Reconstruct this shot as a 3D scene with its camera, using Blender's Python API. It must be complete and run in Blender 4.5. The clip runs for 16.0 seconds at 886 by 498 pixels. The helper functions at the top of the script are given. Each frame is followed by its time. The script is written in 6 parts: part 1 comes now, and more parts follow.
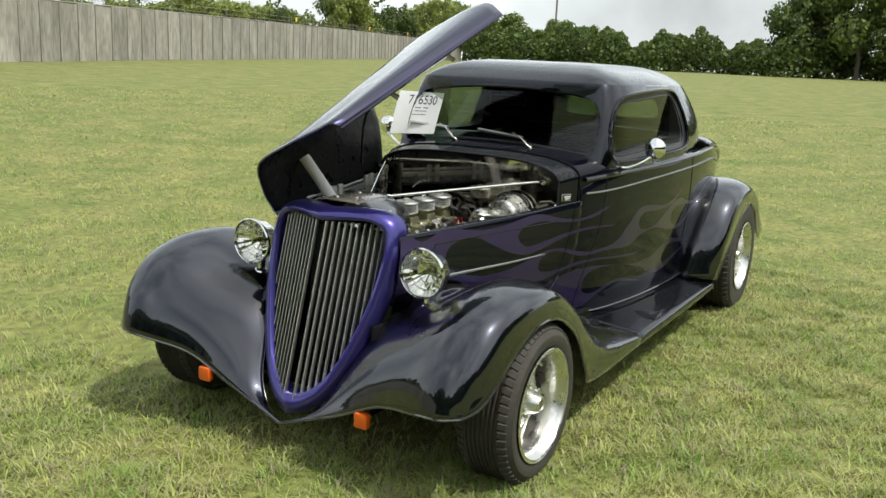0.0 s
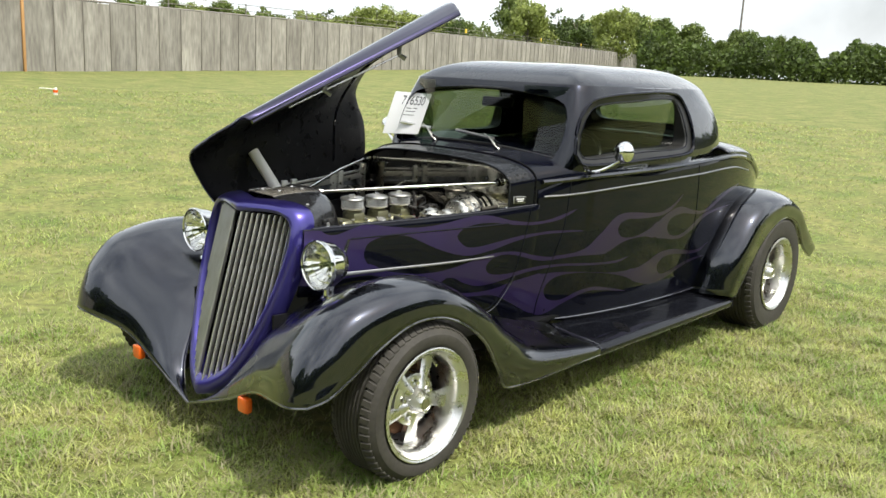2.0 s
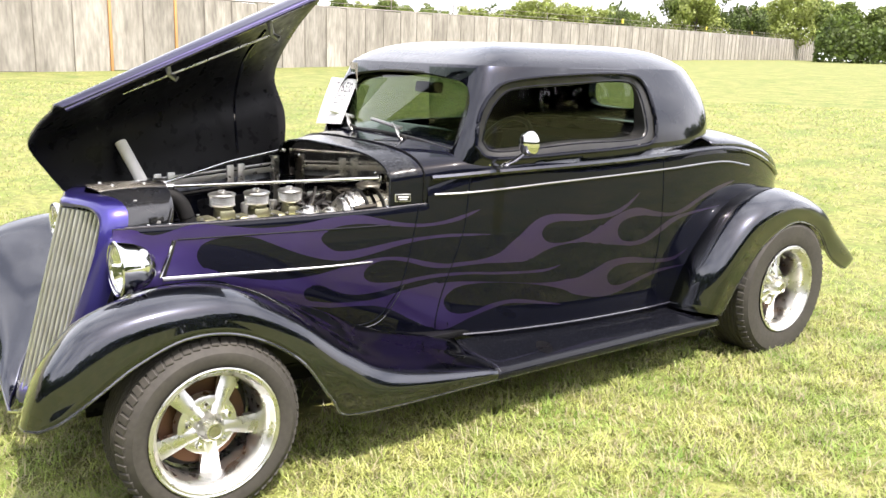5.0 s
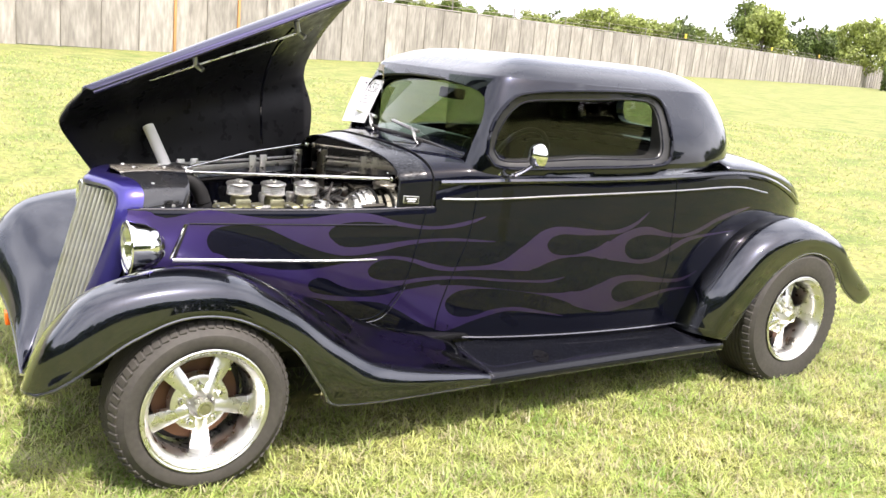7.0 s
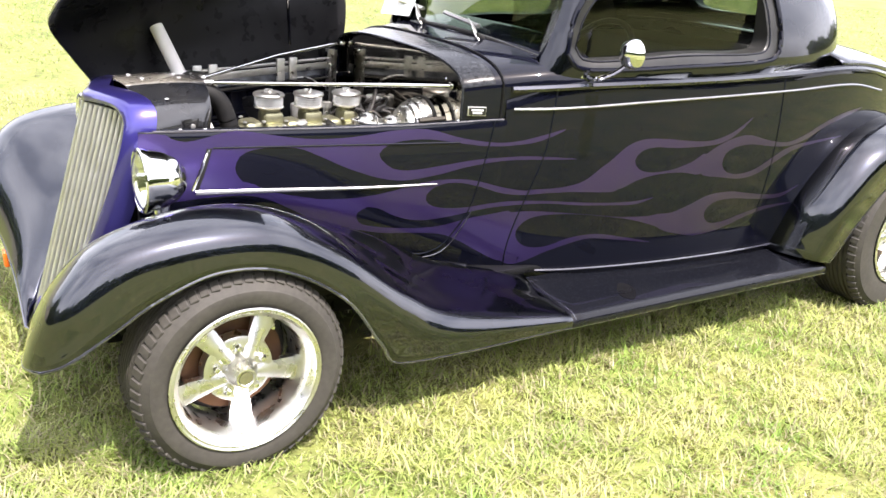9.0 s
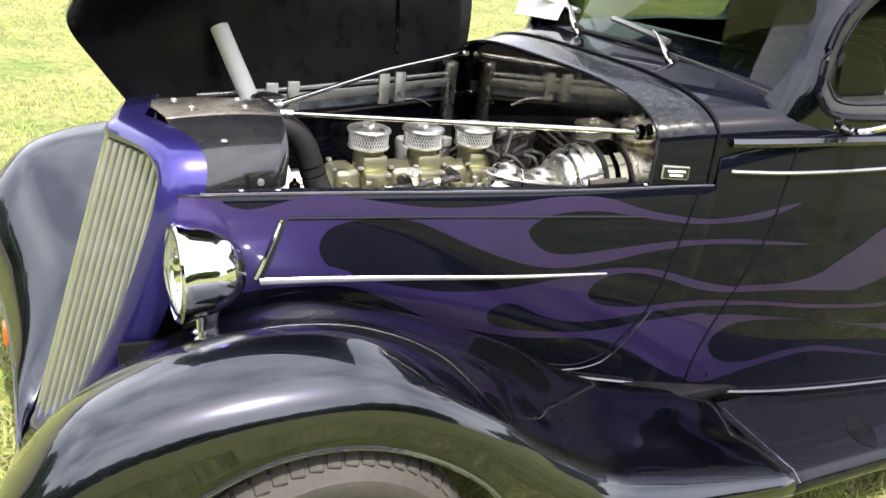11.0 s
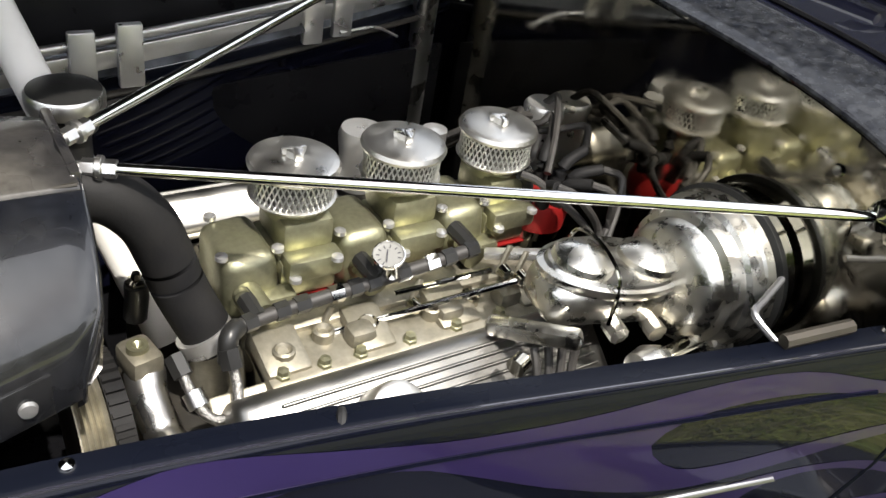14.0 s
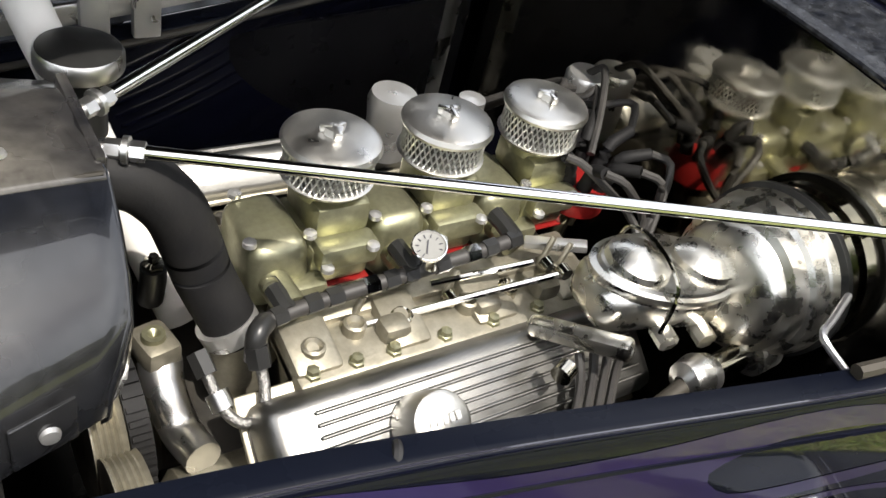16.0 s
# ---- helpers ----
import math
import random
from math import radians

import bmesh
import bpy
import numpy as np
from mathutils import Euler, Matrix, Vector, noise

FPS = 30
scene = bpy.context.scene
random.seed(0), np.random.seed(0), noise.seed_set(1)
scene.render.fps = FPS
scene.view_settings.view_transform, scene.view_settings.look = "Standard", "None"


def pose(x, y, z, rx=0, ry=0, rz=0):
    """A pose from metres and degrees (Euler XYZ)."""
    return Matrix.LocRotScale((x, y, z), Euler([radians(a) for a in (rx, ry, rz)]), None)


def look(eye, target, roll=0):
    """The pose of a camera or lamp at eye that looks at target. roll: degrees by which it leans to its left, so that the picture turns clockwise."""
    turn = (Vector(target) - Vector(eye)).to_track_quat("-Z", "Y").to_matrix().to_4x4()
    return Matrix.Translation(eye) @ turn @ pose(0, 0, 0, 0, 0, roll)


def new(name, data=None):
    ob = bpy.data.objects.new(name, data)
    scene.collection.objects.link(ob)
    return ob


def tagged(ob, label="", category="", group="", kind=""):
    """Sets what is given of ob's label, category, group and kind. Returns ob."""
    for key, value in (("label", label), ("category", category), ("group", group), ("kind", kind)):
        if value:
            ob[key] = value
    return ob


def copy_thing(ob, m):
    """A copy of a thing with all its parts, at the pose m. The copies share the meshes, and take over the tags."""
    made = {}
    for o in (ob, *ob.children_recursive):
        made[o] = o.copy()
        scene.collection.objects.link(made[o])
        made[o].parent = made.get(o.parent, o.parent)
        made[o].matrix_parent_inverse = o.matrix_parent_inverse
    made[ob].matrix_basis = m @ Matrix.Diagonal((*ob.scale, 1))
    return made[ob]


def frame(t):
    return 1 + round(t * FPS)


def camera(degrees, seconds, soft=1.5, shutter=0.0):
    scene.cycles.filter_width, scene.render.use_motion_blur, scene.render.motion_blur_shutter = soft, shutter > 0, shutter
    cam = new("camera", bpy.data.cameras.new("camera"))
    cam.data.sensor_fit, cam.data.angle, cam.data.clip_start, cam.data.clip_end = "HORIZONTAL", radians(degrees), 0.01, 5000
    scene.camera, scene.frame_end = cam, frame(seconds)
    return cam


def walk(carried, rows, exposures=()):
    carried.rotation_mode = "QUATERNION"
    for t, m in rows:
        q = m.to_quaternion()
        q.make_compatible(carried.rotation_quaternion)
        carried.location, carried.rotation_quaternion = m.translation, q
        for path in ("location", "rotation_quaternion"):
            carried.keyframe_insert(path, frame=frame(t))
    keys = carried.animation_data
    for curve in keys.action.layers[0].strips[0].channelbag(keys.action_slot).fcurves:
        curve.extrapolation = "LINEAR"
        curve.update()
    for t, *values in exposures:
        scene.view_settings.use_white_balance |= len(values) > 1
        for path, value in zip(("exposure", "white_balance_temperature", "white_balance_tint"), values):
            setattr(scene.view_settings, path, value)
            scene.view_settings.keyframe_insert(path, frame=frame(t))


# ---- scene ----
cam = camera(54.1, 16.0)
PATH = [
    (0, (-2.629, -1.944, 1.419), (-0.945, -0.948, 1.003), 2.7),
    (0.5, (-2.494, -2.141, 1.422), (-0.865, -1.063, 0.992), -1.3),
    (1, (-2.408, -2.401, 1.421), (-0.89, -1.169, 1.002), 0.3),
    (1.5, (-2.284, -2.574, 1.422), (-0.79, -1.312, 1.002), 1.1),
    (2, (-2.05, -2.727, 1.413), (-0.601, -1.411, 1.003), 2.9),
    (2.5, (-1.819, -2.863, 1.4), (-0.47, -1.445, 0.991), 0.2),
    (3, (-1.603, -3.031, 1.411), (-0.414, -1.476, 1.003), 2.0),
    (3.5, (-1.409, -3.025, 1.404), (-0.26, -1.457, 0.937), 1.7),
    (4, (-1.185, -3.0, 1.403), (0.01, -1.461, 0.953), 1.7),
    (4.2, (-1.101, -3.021, 1.4), (0.094, -1.481, 0.951), 1.0),
    (6.3, (-0.8, -3.305, 1.425), (0.28, -1.678, 0.992), 4.7),
    (6.5, (-0.796, -3.312, 1.437), (0.28, -1.683, 1.001), 5.1),
    (7, (-0.8, -3.304, 1.439), (0.277, -1.678, 0.996), 5.6),
    (7.5, (-0.782, -3.291, 1.434), (0.3, -1.668, 0.994), 5.6),
    (8, (-0.789, -3.136, 1.431), (0.299, -1.512, 1.005), 5.5),
    (8.5, (-0.764, -2.875, 1.413), (0.414, -1.322, 0.963), 4.7),
    (9, (-0.668, -2.741, 1.4), (0.362, -1.169, 0.715), 4.5),
    (9.5, (-0.545, -2.551, 1.356), (0.335, -0.919, 0.607), 4.8),
    (10, (-0.475, -2.358, 1.366), (0.341, -0.717, 0.565), 5.9),
    (10.2, (-0.476, -2.23, 1.359), (0.372, -0.576, 0.621), 5.8),
    (12.3, (-0.174, -1.353, 1.35), (0.76, 0.254, 0.611), 6.3),
    (12.5, (-0.166, -1.252, 1.38), (0.847, 0.274, 0.576), 6.4),
    (13, (-0.095, -1.072, 1.346), (0.966, 0.346, 0.417), 8.6),
    (13.5, (-0.008, -0.914, 1.341), (1.006, 0.487, 0.336), 10.4),
    (14, (0.032, -0.736, 1.347), (1.042, 0.559, 0.206), 11.0),
    (14.5, (0.049, -0.622, 1.339), (1.089, 0.481, 0.035), 16.1),
    (15, (0.053, -0.582, 1.339), (1.114, 0.484, 0.02), 18.2),
    (15.5, (0.04, -0.579, 1.34), (1.086, 0.546, 0.059), 17.5),
    (16, (0.018, -0.599, 1.346), (1.053, 0.55, 0.078), 16.5),
]
walk(cam, [(t, look(eye, target, roll)) for t, eye, target, roll in PATH],
     exposures=[(0, -0.40, 6500, 4), (1, -0.30, 6500, 5), (2, -0.05, 6500, 7), (3, 0.2, 6500, 10), (4, 0.6, 6550, 14), (6.4, 0.85, 6500, 17), (8.5, 1.0, 6450, 18), (9.1, 1.15, 6400, 18), (10, 1.1, 6350, 17), (12.4, 0.64, 6500, 11), (13.2, 0.64, 6500, 11), (14.2, 0.46, 6500, 11), (16, 0.42, 6500, 11)])

# ---- light ----
world = bpy.data.worlds.new("sky_world")
scene.world = world
world.use_nodes = True
wn = world.node_tree.nodes
sky = wn.new("ShaderNodeTexSky")
sky.sky_type = 'NISHITA'
sky.sun_disc = False
SUN_EL, SUN_AZ = 63.0, 175.0          # height, and the side it stands on (degrees from +y towards +x)
sky.sun_elevation, sky.sun_rotation = radians(SUN_EL), radians(SUN_AZ)
sky.dust_density, sky.air_density, sky.ozone_density = 6.0, 1.0, 1.0
wn["Background"].inputs["Strength"].default_value = 0.14
haze = wn.new("ShaderNodeMix")                    # thin bright haze over the blue
haze.data_type = "RGBA"
haze.inputs[7].default_value = (13.6, 14.0, 14.5, 1)
cloud = wn.new("ShaderNodeTexNoise")              # uneven: bright cloud sheets with bluer gaps
cloud.inputs["Scale"].default_value, cloud.inputs["Detail"].default_value = 2.6, 6.0
cover = wn.new("ShaderNodeMapRange")
cover.inputs["From Min"].default_value, cover.inputs["From Max"].default_value = 0.36, 0.64
cover.inputs["To Min"].default_value, cover.inputs["To Max"].default_value = 0.32, 0.88
world.node_tree.links.new(wn.new("ShaderNodeTexCoord").outputs["Generated"], cloud.inputs["Vector"])
world.node_tree.links.new(cloud.outputs["Fac"], cover.inputs["Value"])
world.node_tree.links.new(cover.outputs["Result"], haze.inputs[0])
world.node_tree.links.new(sky.outputs["Color"], haze.inputs[6])
world.node_tree.links.new(haze.outputs[2], wn["Background"].inputs["Color"])
sun = new("sun", bpy.data.lights.new("sun", "SUN"))
sun.data.energy, sun.data.angle, sun.data.color = 5.0, radians(0.6), (1.0, 0.95, 0.86)
sun_from = Vector((math.sin(radians(SUN_AZ)) * math.cos(radians(SUN_EL)), math.cos(radians(SUN_AZ)) * math.cos(radians(SUN_EL)), math.sin(radians(SUN_EL))))
sun.rotation_euler = sun_from.to_track_quat("Z", "Y").to_euler()


# ---- materials ----
def material(name, color, rough=0.5, metal=0.0, coat=0.0, grain=0.0, scale=20.0, bump=0.0, bump_scale=200.0, second=None, second_scale=3.0, second_amount=0.5, rough_var=0.0, transmission=0.0, ior=1.45, spec=0.5, by_object=0.0, by_island=0.0, straw=None, straw_share=0.3, through_light=0.0, coat_ior=1.5, stretch=None):
    """A surface with fine grain, broad stains in a second colour, uneven gloss and relief."""
    m = bpy.data.materials.new(name)
    m.use_nodes = True
    nodes, links = m.node_tree.nodes, m.node_tree.links
    b = nodes["Principled BSDF"]
    b.inputs["Base Color"].default_value = (*color, 1)
    b.inputs["Roughness"].default_value = rough
    b.inputs["Metallic"].default_value = metal
    b.inputs["Coat Weight"].default_value = coat
    b.inputs["Coat Roughness"].default_value = 0.03
    b.inputs["Coat IOR"].default_value = coat_ior
    b.inputs["Transmission Weight"].default_value = transmission
    b.inputs["IOR"].default_value = ior
    b.inputs["Specular IOR Level"].default_value = spec
    tex = nodes.new("ShaderNodeTexCoord").outputs["Object"]
    if stretch:
        way = nodes.new("ShaderNodeMapping")
        way.inputs["Scale"].default_value = stretch
        links.new(tex, way.inputs["Vector"])
        tex = way.outputs["Vector"]
        if by_object:                     # each piece cut from another place of the grain
            place = nodes.new("ShaderNodeObjectInfo")
            far = nodes.new("ShaderNodeMath")
            far.operation, far.inputs[1].default_value = "MULTIPLY", 90.0
            links.new(place.outputs["Random"], far.inputs[0])
            links.new(far.outputs[0], way.inputs["Location"])
    col = None

    def noise_at(s, detail=4.0):
        n = nodes.new("ShaderNodeTexNoise")
        n.inputs["Scale"].default_value, n.inputs["Detail"].default_value = s, detail
        links.new(tex, n.inputs["Vector"])
        return n

    def ramp(source, lo, hi):
        r = nodes.new("ShaderNodeMapRange")
        r.inputs["From Min"].default_value, r.inputs["From Max"].default_value = 0.3, 0.7
        r.inputs["To Min"].default_value, r.inputs["To Max"].default_value = lo, hi
        links.new(source, r.inputs["Value"])
        return r.outputs["Result"]

    def mixed(a, bcol, fac, mode="MIX"):
        x = nodes.new("ShaderNodeMix")
        x.data_type, x.blend_type = "RGBA", mode
        for sock, v in ((x.inputs[6], a), (x.inputs[7], bcol), (x.inputs[0], fac)):
            if isinstance(v, (tuple, float, int)):
                sock.default_value = (*v, 1) if isinstance(v, tuple) else v
            else:
                links.new(v, sock)
        return x.outputs[2]

    if second:
        col = mixed(color, second, ramp(noise_at(second_scale, 6.0).outputs["Fac"], 0.0, second_amount))
    if straw:
        isle = nodes.new("ShaderNodeNewGeometry")
        pick = nodes.new("ShaderNodeMapRange")
        pick.inputs["From Min"].default_value, pick.inputs["From Max"].default_value = straw_share + 0.12, straw_share - 0.12
        links.new(isle.outputs["Random Per Island"], pick.inputs["Value"])
        col = mixed(col if col else color, straw, pick.outputs["Result"])
    if grain:
        g = ramp(noise_at(scale).outputs["Fac"], 1 - grain, 1 + grain)
        comb = nodes.new("ShaderNodeCombineColor")
        for s in comb.inputs:
            links.new(g, s)
        col = mixed(col if col else color, comb.outputs[0], 1.0, "MULTIPLY")
    for amount, node, out in ((by_object, "ShaderNodeObjectInfo", "Random"), (by_island, "ShaderNodeNewGeometry", "Random Per Island")):
        if amount:
            info = nodes.new(node)
            r = nodes.new("ShaderNodeMapRange")
            r.inputs["To Min"].default_value, r.inputs["To Max"].default_value = 1 - amount, 1 + amount
            links.new(info.outputs[out], r.inputs["Value"])
            comb = nodes.new("ShaderNodeCombineColor")
            for s in comb.inputs:
                links.new(r.outputs["Result"], s)
            col = mixed(col if col else color, comb.outputs[0], 1.0, "MULTIPLY")
    if col:
        links.new(col, b.inputs["Base Color"])
    if through_light:
        back = nodes.new("ShaderNodeBsdfTranslucent")
        back.inputs["Color"].default_value = (*color, 1)
        if col:
            links.new(col, back.inputs["Color"])
        both = nodes.new("ShaderNodeMixShader")
        both.inputs[0].default_value = through_light
        links.new(b.outputs[0], both.inputs[1])
        links.new(back.outputs[0], both.inputs[2])
        links.new(both.outputs[0], nodes["Material Output"].inputs["Surface"])
    if rough_var:
        links.new(ramp(noise_at(second_scale * 2.3).outputs["Fac"], max(0.0, rough - rough_var), rough + rough_var), b.inputs["Roughness"])
    if bump:
        bp = nodes.new("ShaderNodeBump")
        bp.inputs["Strength"].default_value, bp.inputs["Distance"].default_value = bump, 0.002
        links.new(noise_at(bump_scale).outputs["Fac"], bp.inputs["Height"])
        links.new(bp.outputs["Normal"], b.inputs["Normal"])
    return m


# Brighter, glossier copy of the car paint: painted sky highlight along the edges.
EDGE_GLINT = material("paint_edge_glint", (0.02, 0.02, 0.03), 0.2, spec=0.5, coat=1.0, coat_ior=1.9, second=(0.03, 0.03, 0.04), second_scale=9)
# Body-side copy of the one car paint; coat lowered to darken reflections.
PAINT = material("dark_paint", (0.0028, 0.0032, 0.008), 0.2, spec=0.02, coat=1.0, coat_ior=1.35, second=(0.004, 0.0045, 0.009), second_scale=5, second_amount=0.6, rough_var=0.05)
# Same paint with sky sheen put into its metallic base: fenders, deck, belt.
PAINT_SHEEN = material("dark_paint_sheen", (0.019, 0.022, 0.033), 0.30, metal=1.0, coat=1.0, coat_ior=1.72, second=(0.009, 0.011, 0.018), second_scale=3, second_amount=0.9, rough_var=0.07)
# Same paint again, sheen cut back so the cab pillars read darker.
PAINT_LESS_SHEEN = material("dark_paint_less_sheen", (0.008, 0.0095, 0.016), 0.26, metal=1.0, coat=1.0, coat_ior=1.5, second=(0.005, 0.006, 0.011), second_scale=3, second_amount=0.9, rough_var=0.06)
HOODPAINT = material("hood_paint", (0.020, 0.016, 0.062), 0.30, metal=0.9, coat=1.0, coat_ior=1.55, second=(0.012, 0.012, 0.030), second_scale=3, second_amount=0.9, rough_var=0.05)
PURPLE = material("purple_paint", (0.048, 0.039, 0.225), 0.33, metal=0.8, spec=0.1, coat=1.0, second=(0.040, 0.032, 0.19), second_scale=4, rough_var=0.05)
FLAME = material("flame_paint", (0.061, 0.039, 0.178), 0.36, metal=0.8, spec=0.1, coat=1.0, coat_ior=1.38, second=(0.052, 0.032, 0.13), second_scale=6)


def fading(m, color, x0, x1):
    """Lets a paint change to another colour along the car."""
    nodes, links = m.node_tree.nodes, m.node_tree.links
    b = nodes["Principled BSDF"].inputs["Base Color"]
    split, run, mix = nodes.new("ShaderNodeSeparateXYZ"), nodes.new("ShaderNodeMapRange"), nodes.new("ShaderNodeMix")
    links.new(nodes.new("ShaderNodeTexCoord").outputs["Object"], split.inputs[0])
    links.new(split.outputs["X"], run.inputs["Value"])
    run.inputs["From Min"].default_value, run.inputs["From Max"].default_value = x0, x1
    mix.data_type = "RGBA"
    mix.inputs[7].default_value = (*color, 1)
    links.new(b.links[0].from_socket, mix.inputs[6])
    links.new(run.outputs["Result"], mix.inputs[0])
    links.new(mix.outputs[2], b)


fading(FLAME, (0.048, 0.031, 0.090), 0.5, 2.1)
UNDER = material("black_underside", (0.004, 0.004, 0.005), 0.35, spec=0.2, second=(0.012, 0.012, 0.013), second_scale=9, rough_var=0.15)
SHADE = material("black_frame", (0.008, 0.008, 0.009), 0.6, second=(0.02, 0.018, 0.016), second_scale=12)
LIDCHROME = material("brushed_chrome", (0.66, 0.65, 0.62), 0.36, metal=1.0, second=(0.54, 0.52, 0.47), second_scale=16, rough_var=0.1, bump=0.12, bump_scale=260)
DUSTCHROME = material("dusty_chrome", (0.74, 0.73, 0.69), 0.30, metal=1.0, second=(0.45, 0.42, 0.34), second_scale=20, second_amount=0.7, rough_var=0.12, bump=0.1, bump_scale=150)
CHROME = material("chrome", (0.82, 0.82, 0.81), 0.06, metal=1.0, second=(0.66, 0.65, 0.62), second_scale=9, rough_var=0.03)
POLISHED = material("polished_aluminium", (0.78, 0.775, 0.76), 0.3, metal=1.0, second=(0.55, 0.54, 0.51), second_scale=11, rough_var=0.1, bump=0.1)
STEEL = material("polished_steel_sheet", (0.60, 0.575, 0.50), 0.07, metal=1.0, second=(0.40, 0.375, 0.30), second_scale=14, second_amount=0.8, rough_var=0.06, bump=0.05, bump_scale=40)
COVERALU = material("dull_polished_cover", (0.30, 0.298, 0.288), 0.38, metal=1.0, second=(0.21, 0.205, 0.19), second_scale=10, second_amount=0.9, rough_var=0.1, bump=0.1, bump_scale=260)
CASTALU = material("cast_aluminium", (0.34, 0.318, 0.258), 0.45, metal=0.75, second=(0.21, 0.192, 0.142), second_scale=22, second_amount=0.8, grain=0.12, scale=120, bump=0.14, bump_scale=260)
BRASSY = material("dichromate_cast", (0.34, 0.335, 0.21), 0.40, metal=0.85, second=(0.28, 0.27, 0.19), second_scale=25, second_amount=0.8, grain=0.10, scale=140, bump=0.12, bump_scale=260)
GRILLE = material("grille_steel", (0.64, 0.64, 0.63), 0.36, metal=0.95, second=(0.44, 0.43, 0.40), second_scale=15, rough_var=0.08)
RUBBER = material("tyre_rubber", (0.036, 0.033, 0.029), 0.72, second=(0.062, 0.056, 0.047), second_scale=8, grain=0.15, scale=60, bump=0.2)
FLANGE = material("dark_flange", (0.003, 0.004, 0.008), 0.3, spec=0.12, second=(0.006, 0.007, 0.011), second_scale=7, rough_var=0.08)
BOARD = material("dusty_board", (0.003, 0.0035, 0.006), 0.22, spec=0.05, coat=1.0, coat_ior=1.32, second=(0.05, 0.048, 0.046), second_scale=85, second_amount=0.09, rough_var=0.08, bump=0.03, bump_scale=90)
HOSE = material("hose_rubber", (0.009, 0.009, 0.010), 0.6, spec=0.2, second=(0.024, 0.023, 0.021), second_scale=18, bump=0.25, bump_scale=120)
BLACKPL = material("black_plastic", (0.012, 0.012, 0.012), 0.35, second=(0.03, 0.03, 0.028), second_scale=20)
WHITEPL = material("white_plastic", (0.80, 0.79, 0.76), 0.4, second=(0.60, 0.57, 0.50), second_scale=9, bump=0.05)
RED = material("red_plastic", (0.20, 0.009, 0.008), 0.35, second=(0.13, 0.008, 0.008), second_scale=30)
AMBER = material("amber_lens", (0.75, 0.12, 0.01), 0.15, coat=0.6, second=(0.6, 0.09, 0.01), second_scale=40, bump=0.3, bump_scale=400)
PAPER = material("paper", (0.86, 0.86, 0.88), 0.8, second=(0.80, 0.80, 0.82), second_scale=8)
INK = material("ink", (0.05, 0.05, 0.06), 0.7)
BRUSHED = material("brushed_wiper", (0.33, 0.33, 0.345), 0.28, metal=0.8, second=(0.24, 0.24, 0.25), second_scale=20)
SCUFF = material("scuffed_edge", (0.006, 0.007, 0.010), 0.20, spec=0.12, coat=0.25, second=(0.12, 0.125, 0.13), second_scale=70, second_amount=0.16, grain=0.6, scale=90, rough_var=0.1, bump=0.2, bump_scale=60)
SEAT = material("dark_upholstery", (0.02, 0.02, 0.022), 0.7, second=(0.03, 0.03, 0.03), second_scale=9, bump=0.3)
LENS = material("clear_lens", (0.98, 0.98, 0.96), 0.02, transmission=1.0, ior=1.3)
WOOD = material("weathered_board", (0.20, 0.184, 0.163), 0.85, second=(0.352, 0.332, 0.300), second_scale=1.0, second_amount=1.0, grain=0.24, scale=5, by_object=0.13, bump=0.4, bump_scale=30, stretch=(2.2, 2.2, 0.45))
NEWWOOD = material("new_post", (0.48, 0.27, 0.11), 0.8, second=(0.4, 0.2, 0.08), second_scale=2)
DARKWOOD = material("fence_rail", (0.19, 0.175, 0.155), 0.8, second=(0.29, 0.27, 0.24), second_scale=2)
LEAF = material("leaves", (0.105, 0.150, 0.030), 0.6, second=(0.18, 0.215, 0.050), second_scale=0.5, grain=0.3, scale=4, by_island=0.5, through_light=0.35)
LEAFDARK = material("dark_leaves", (0.068, 0.105, 0.022), 0.6, second=(0.115, 0.150, 0.034), second_scale=0.4, grain=0.3, scale=4, by_island=0.5, through_light=0.35)
LEAFPALE = material("pale_leaves", (0.24, 0.28, 0.070), 0.6, second=(0.18, 0.23, 0.060), second_scale=0.4, grain=0.25, scale=4, by_island=0.4, through_light=0.35)
BARK = material("bark", (0.12, 0.10, 0.08), 0.9, second=(0.2, 0.18, 0.15), second_scale=2, bump=0.4)
TURF = material("turf", (0.092, 0.128, 0.023), 0.9, second=(0.225, 0.208, 0.070), second_scale=1.7, second_amount=0.85, grain=0.42, scale=15, bump=0.8, bump_scale=60)
BLADE = material("grass_blades", (0.16, 0.262, 0.044), 0.45, second=(0.42, 0.43, 0.155), second_scale=3.0, second_amount=1.0, by_island=0.6, straw=(0.68, 0.61, 0.37), straw_share=0.31, through_light=0.4)


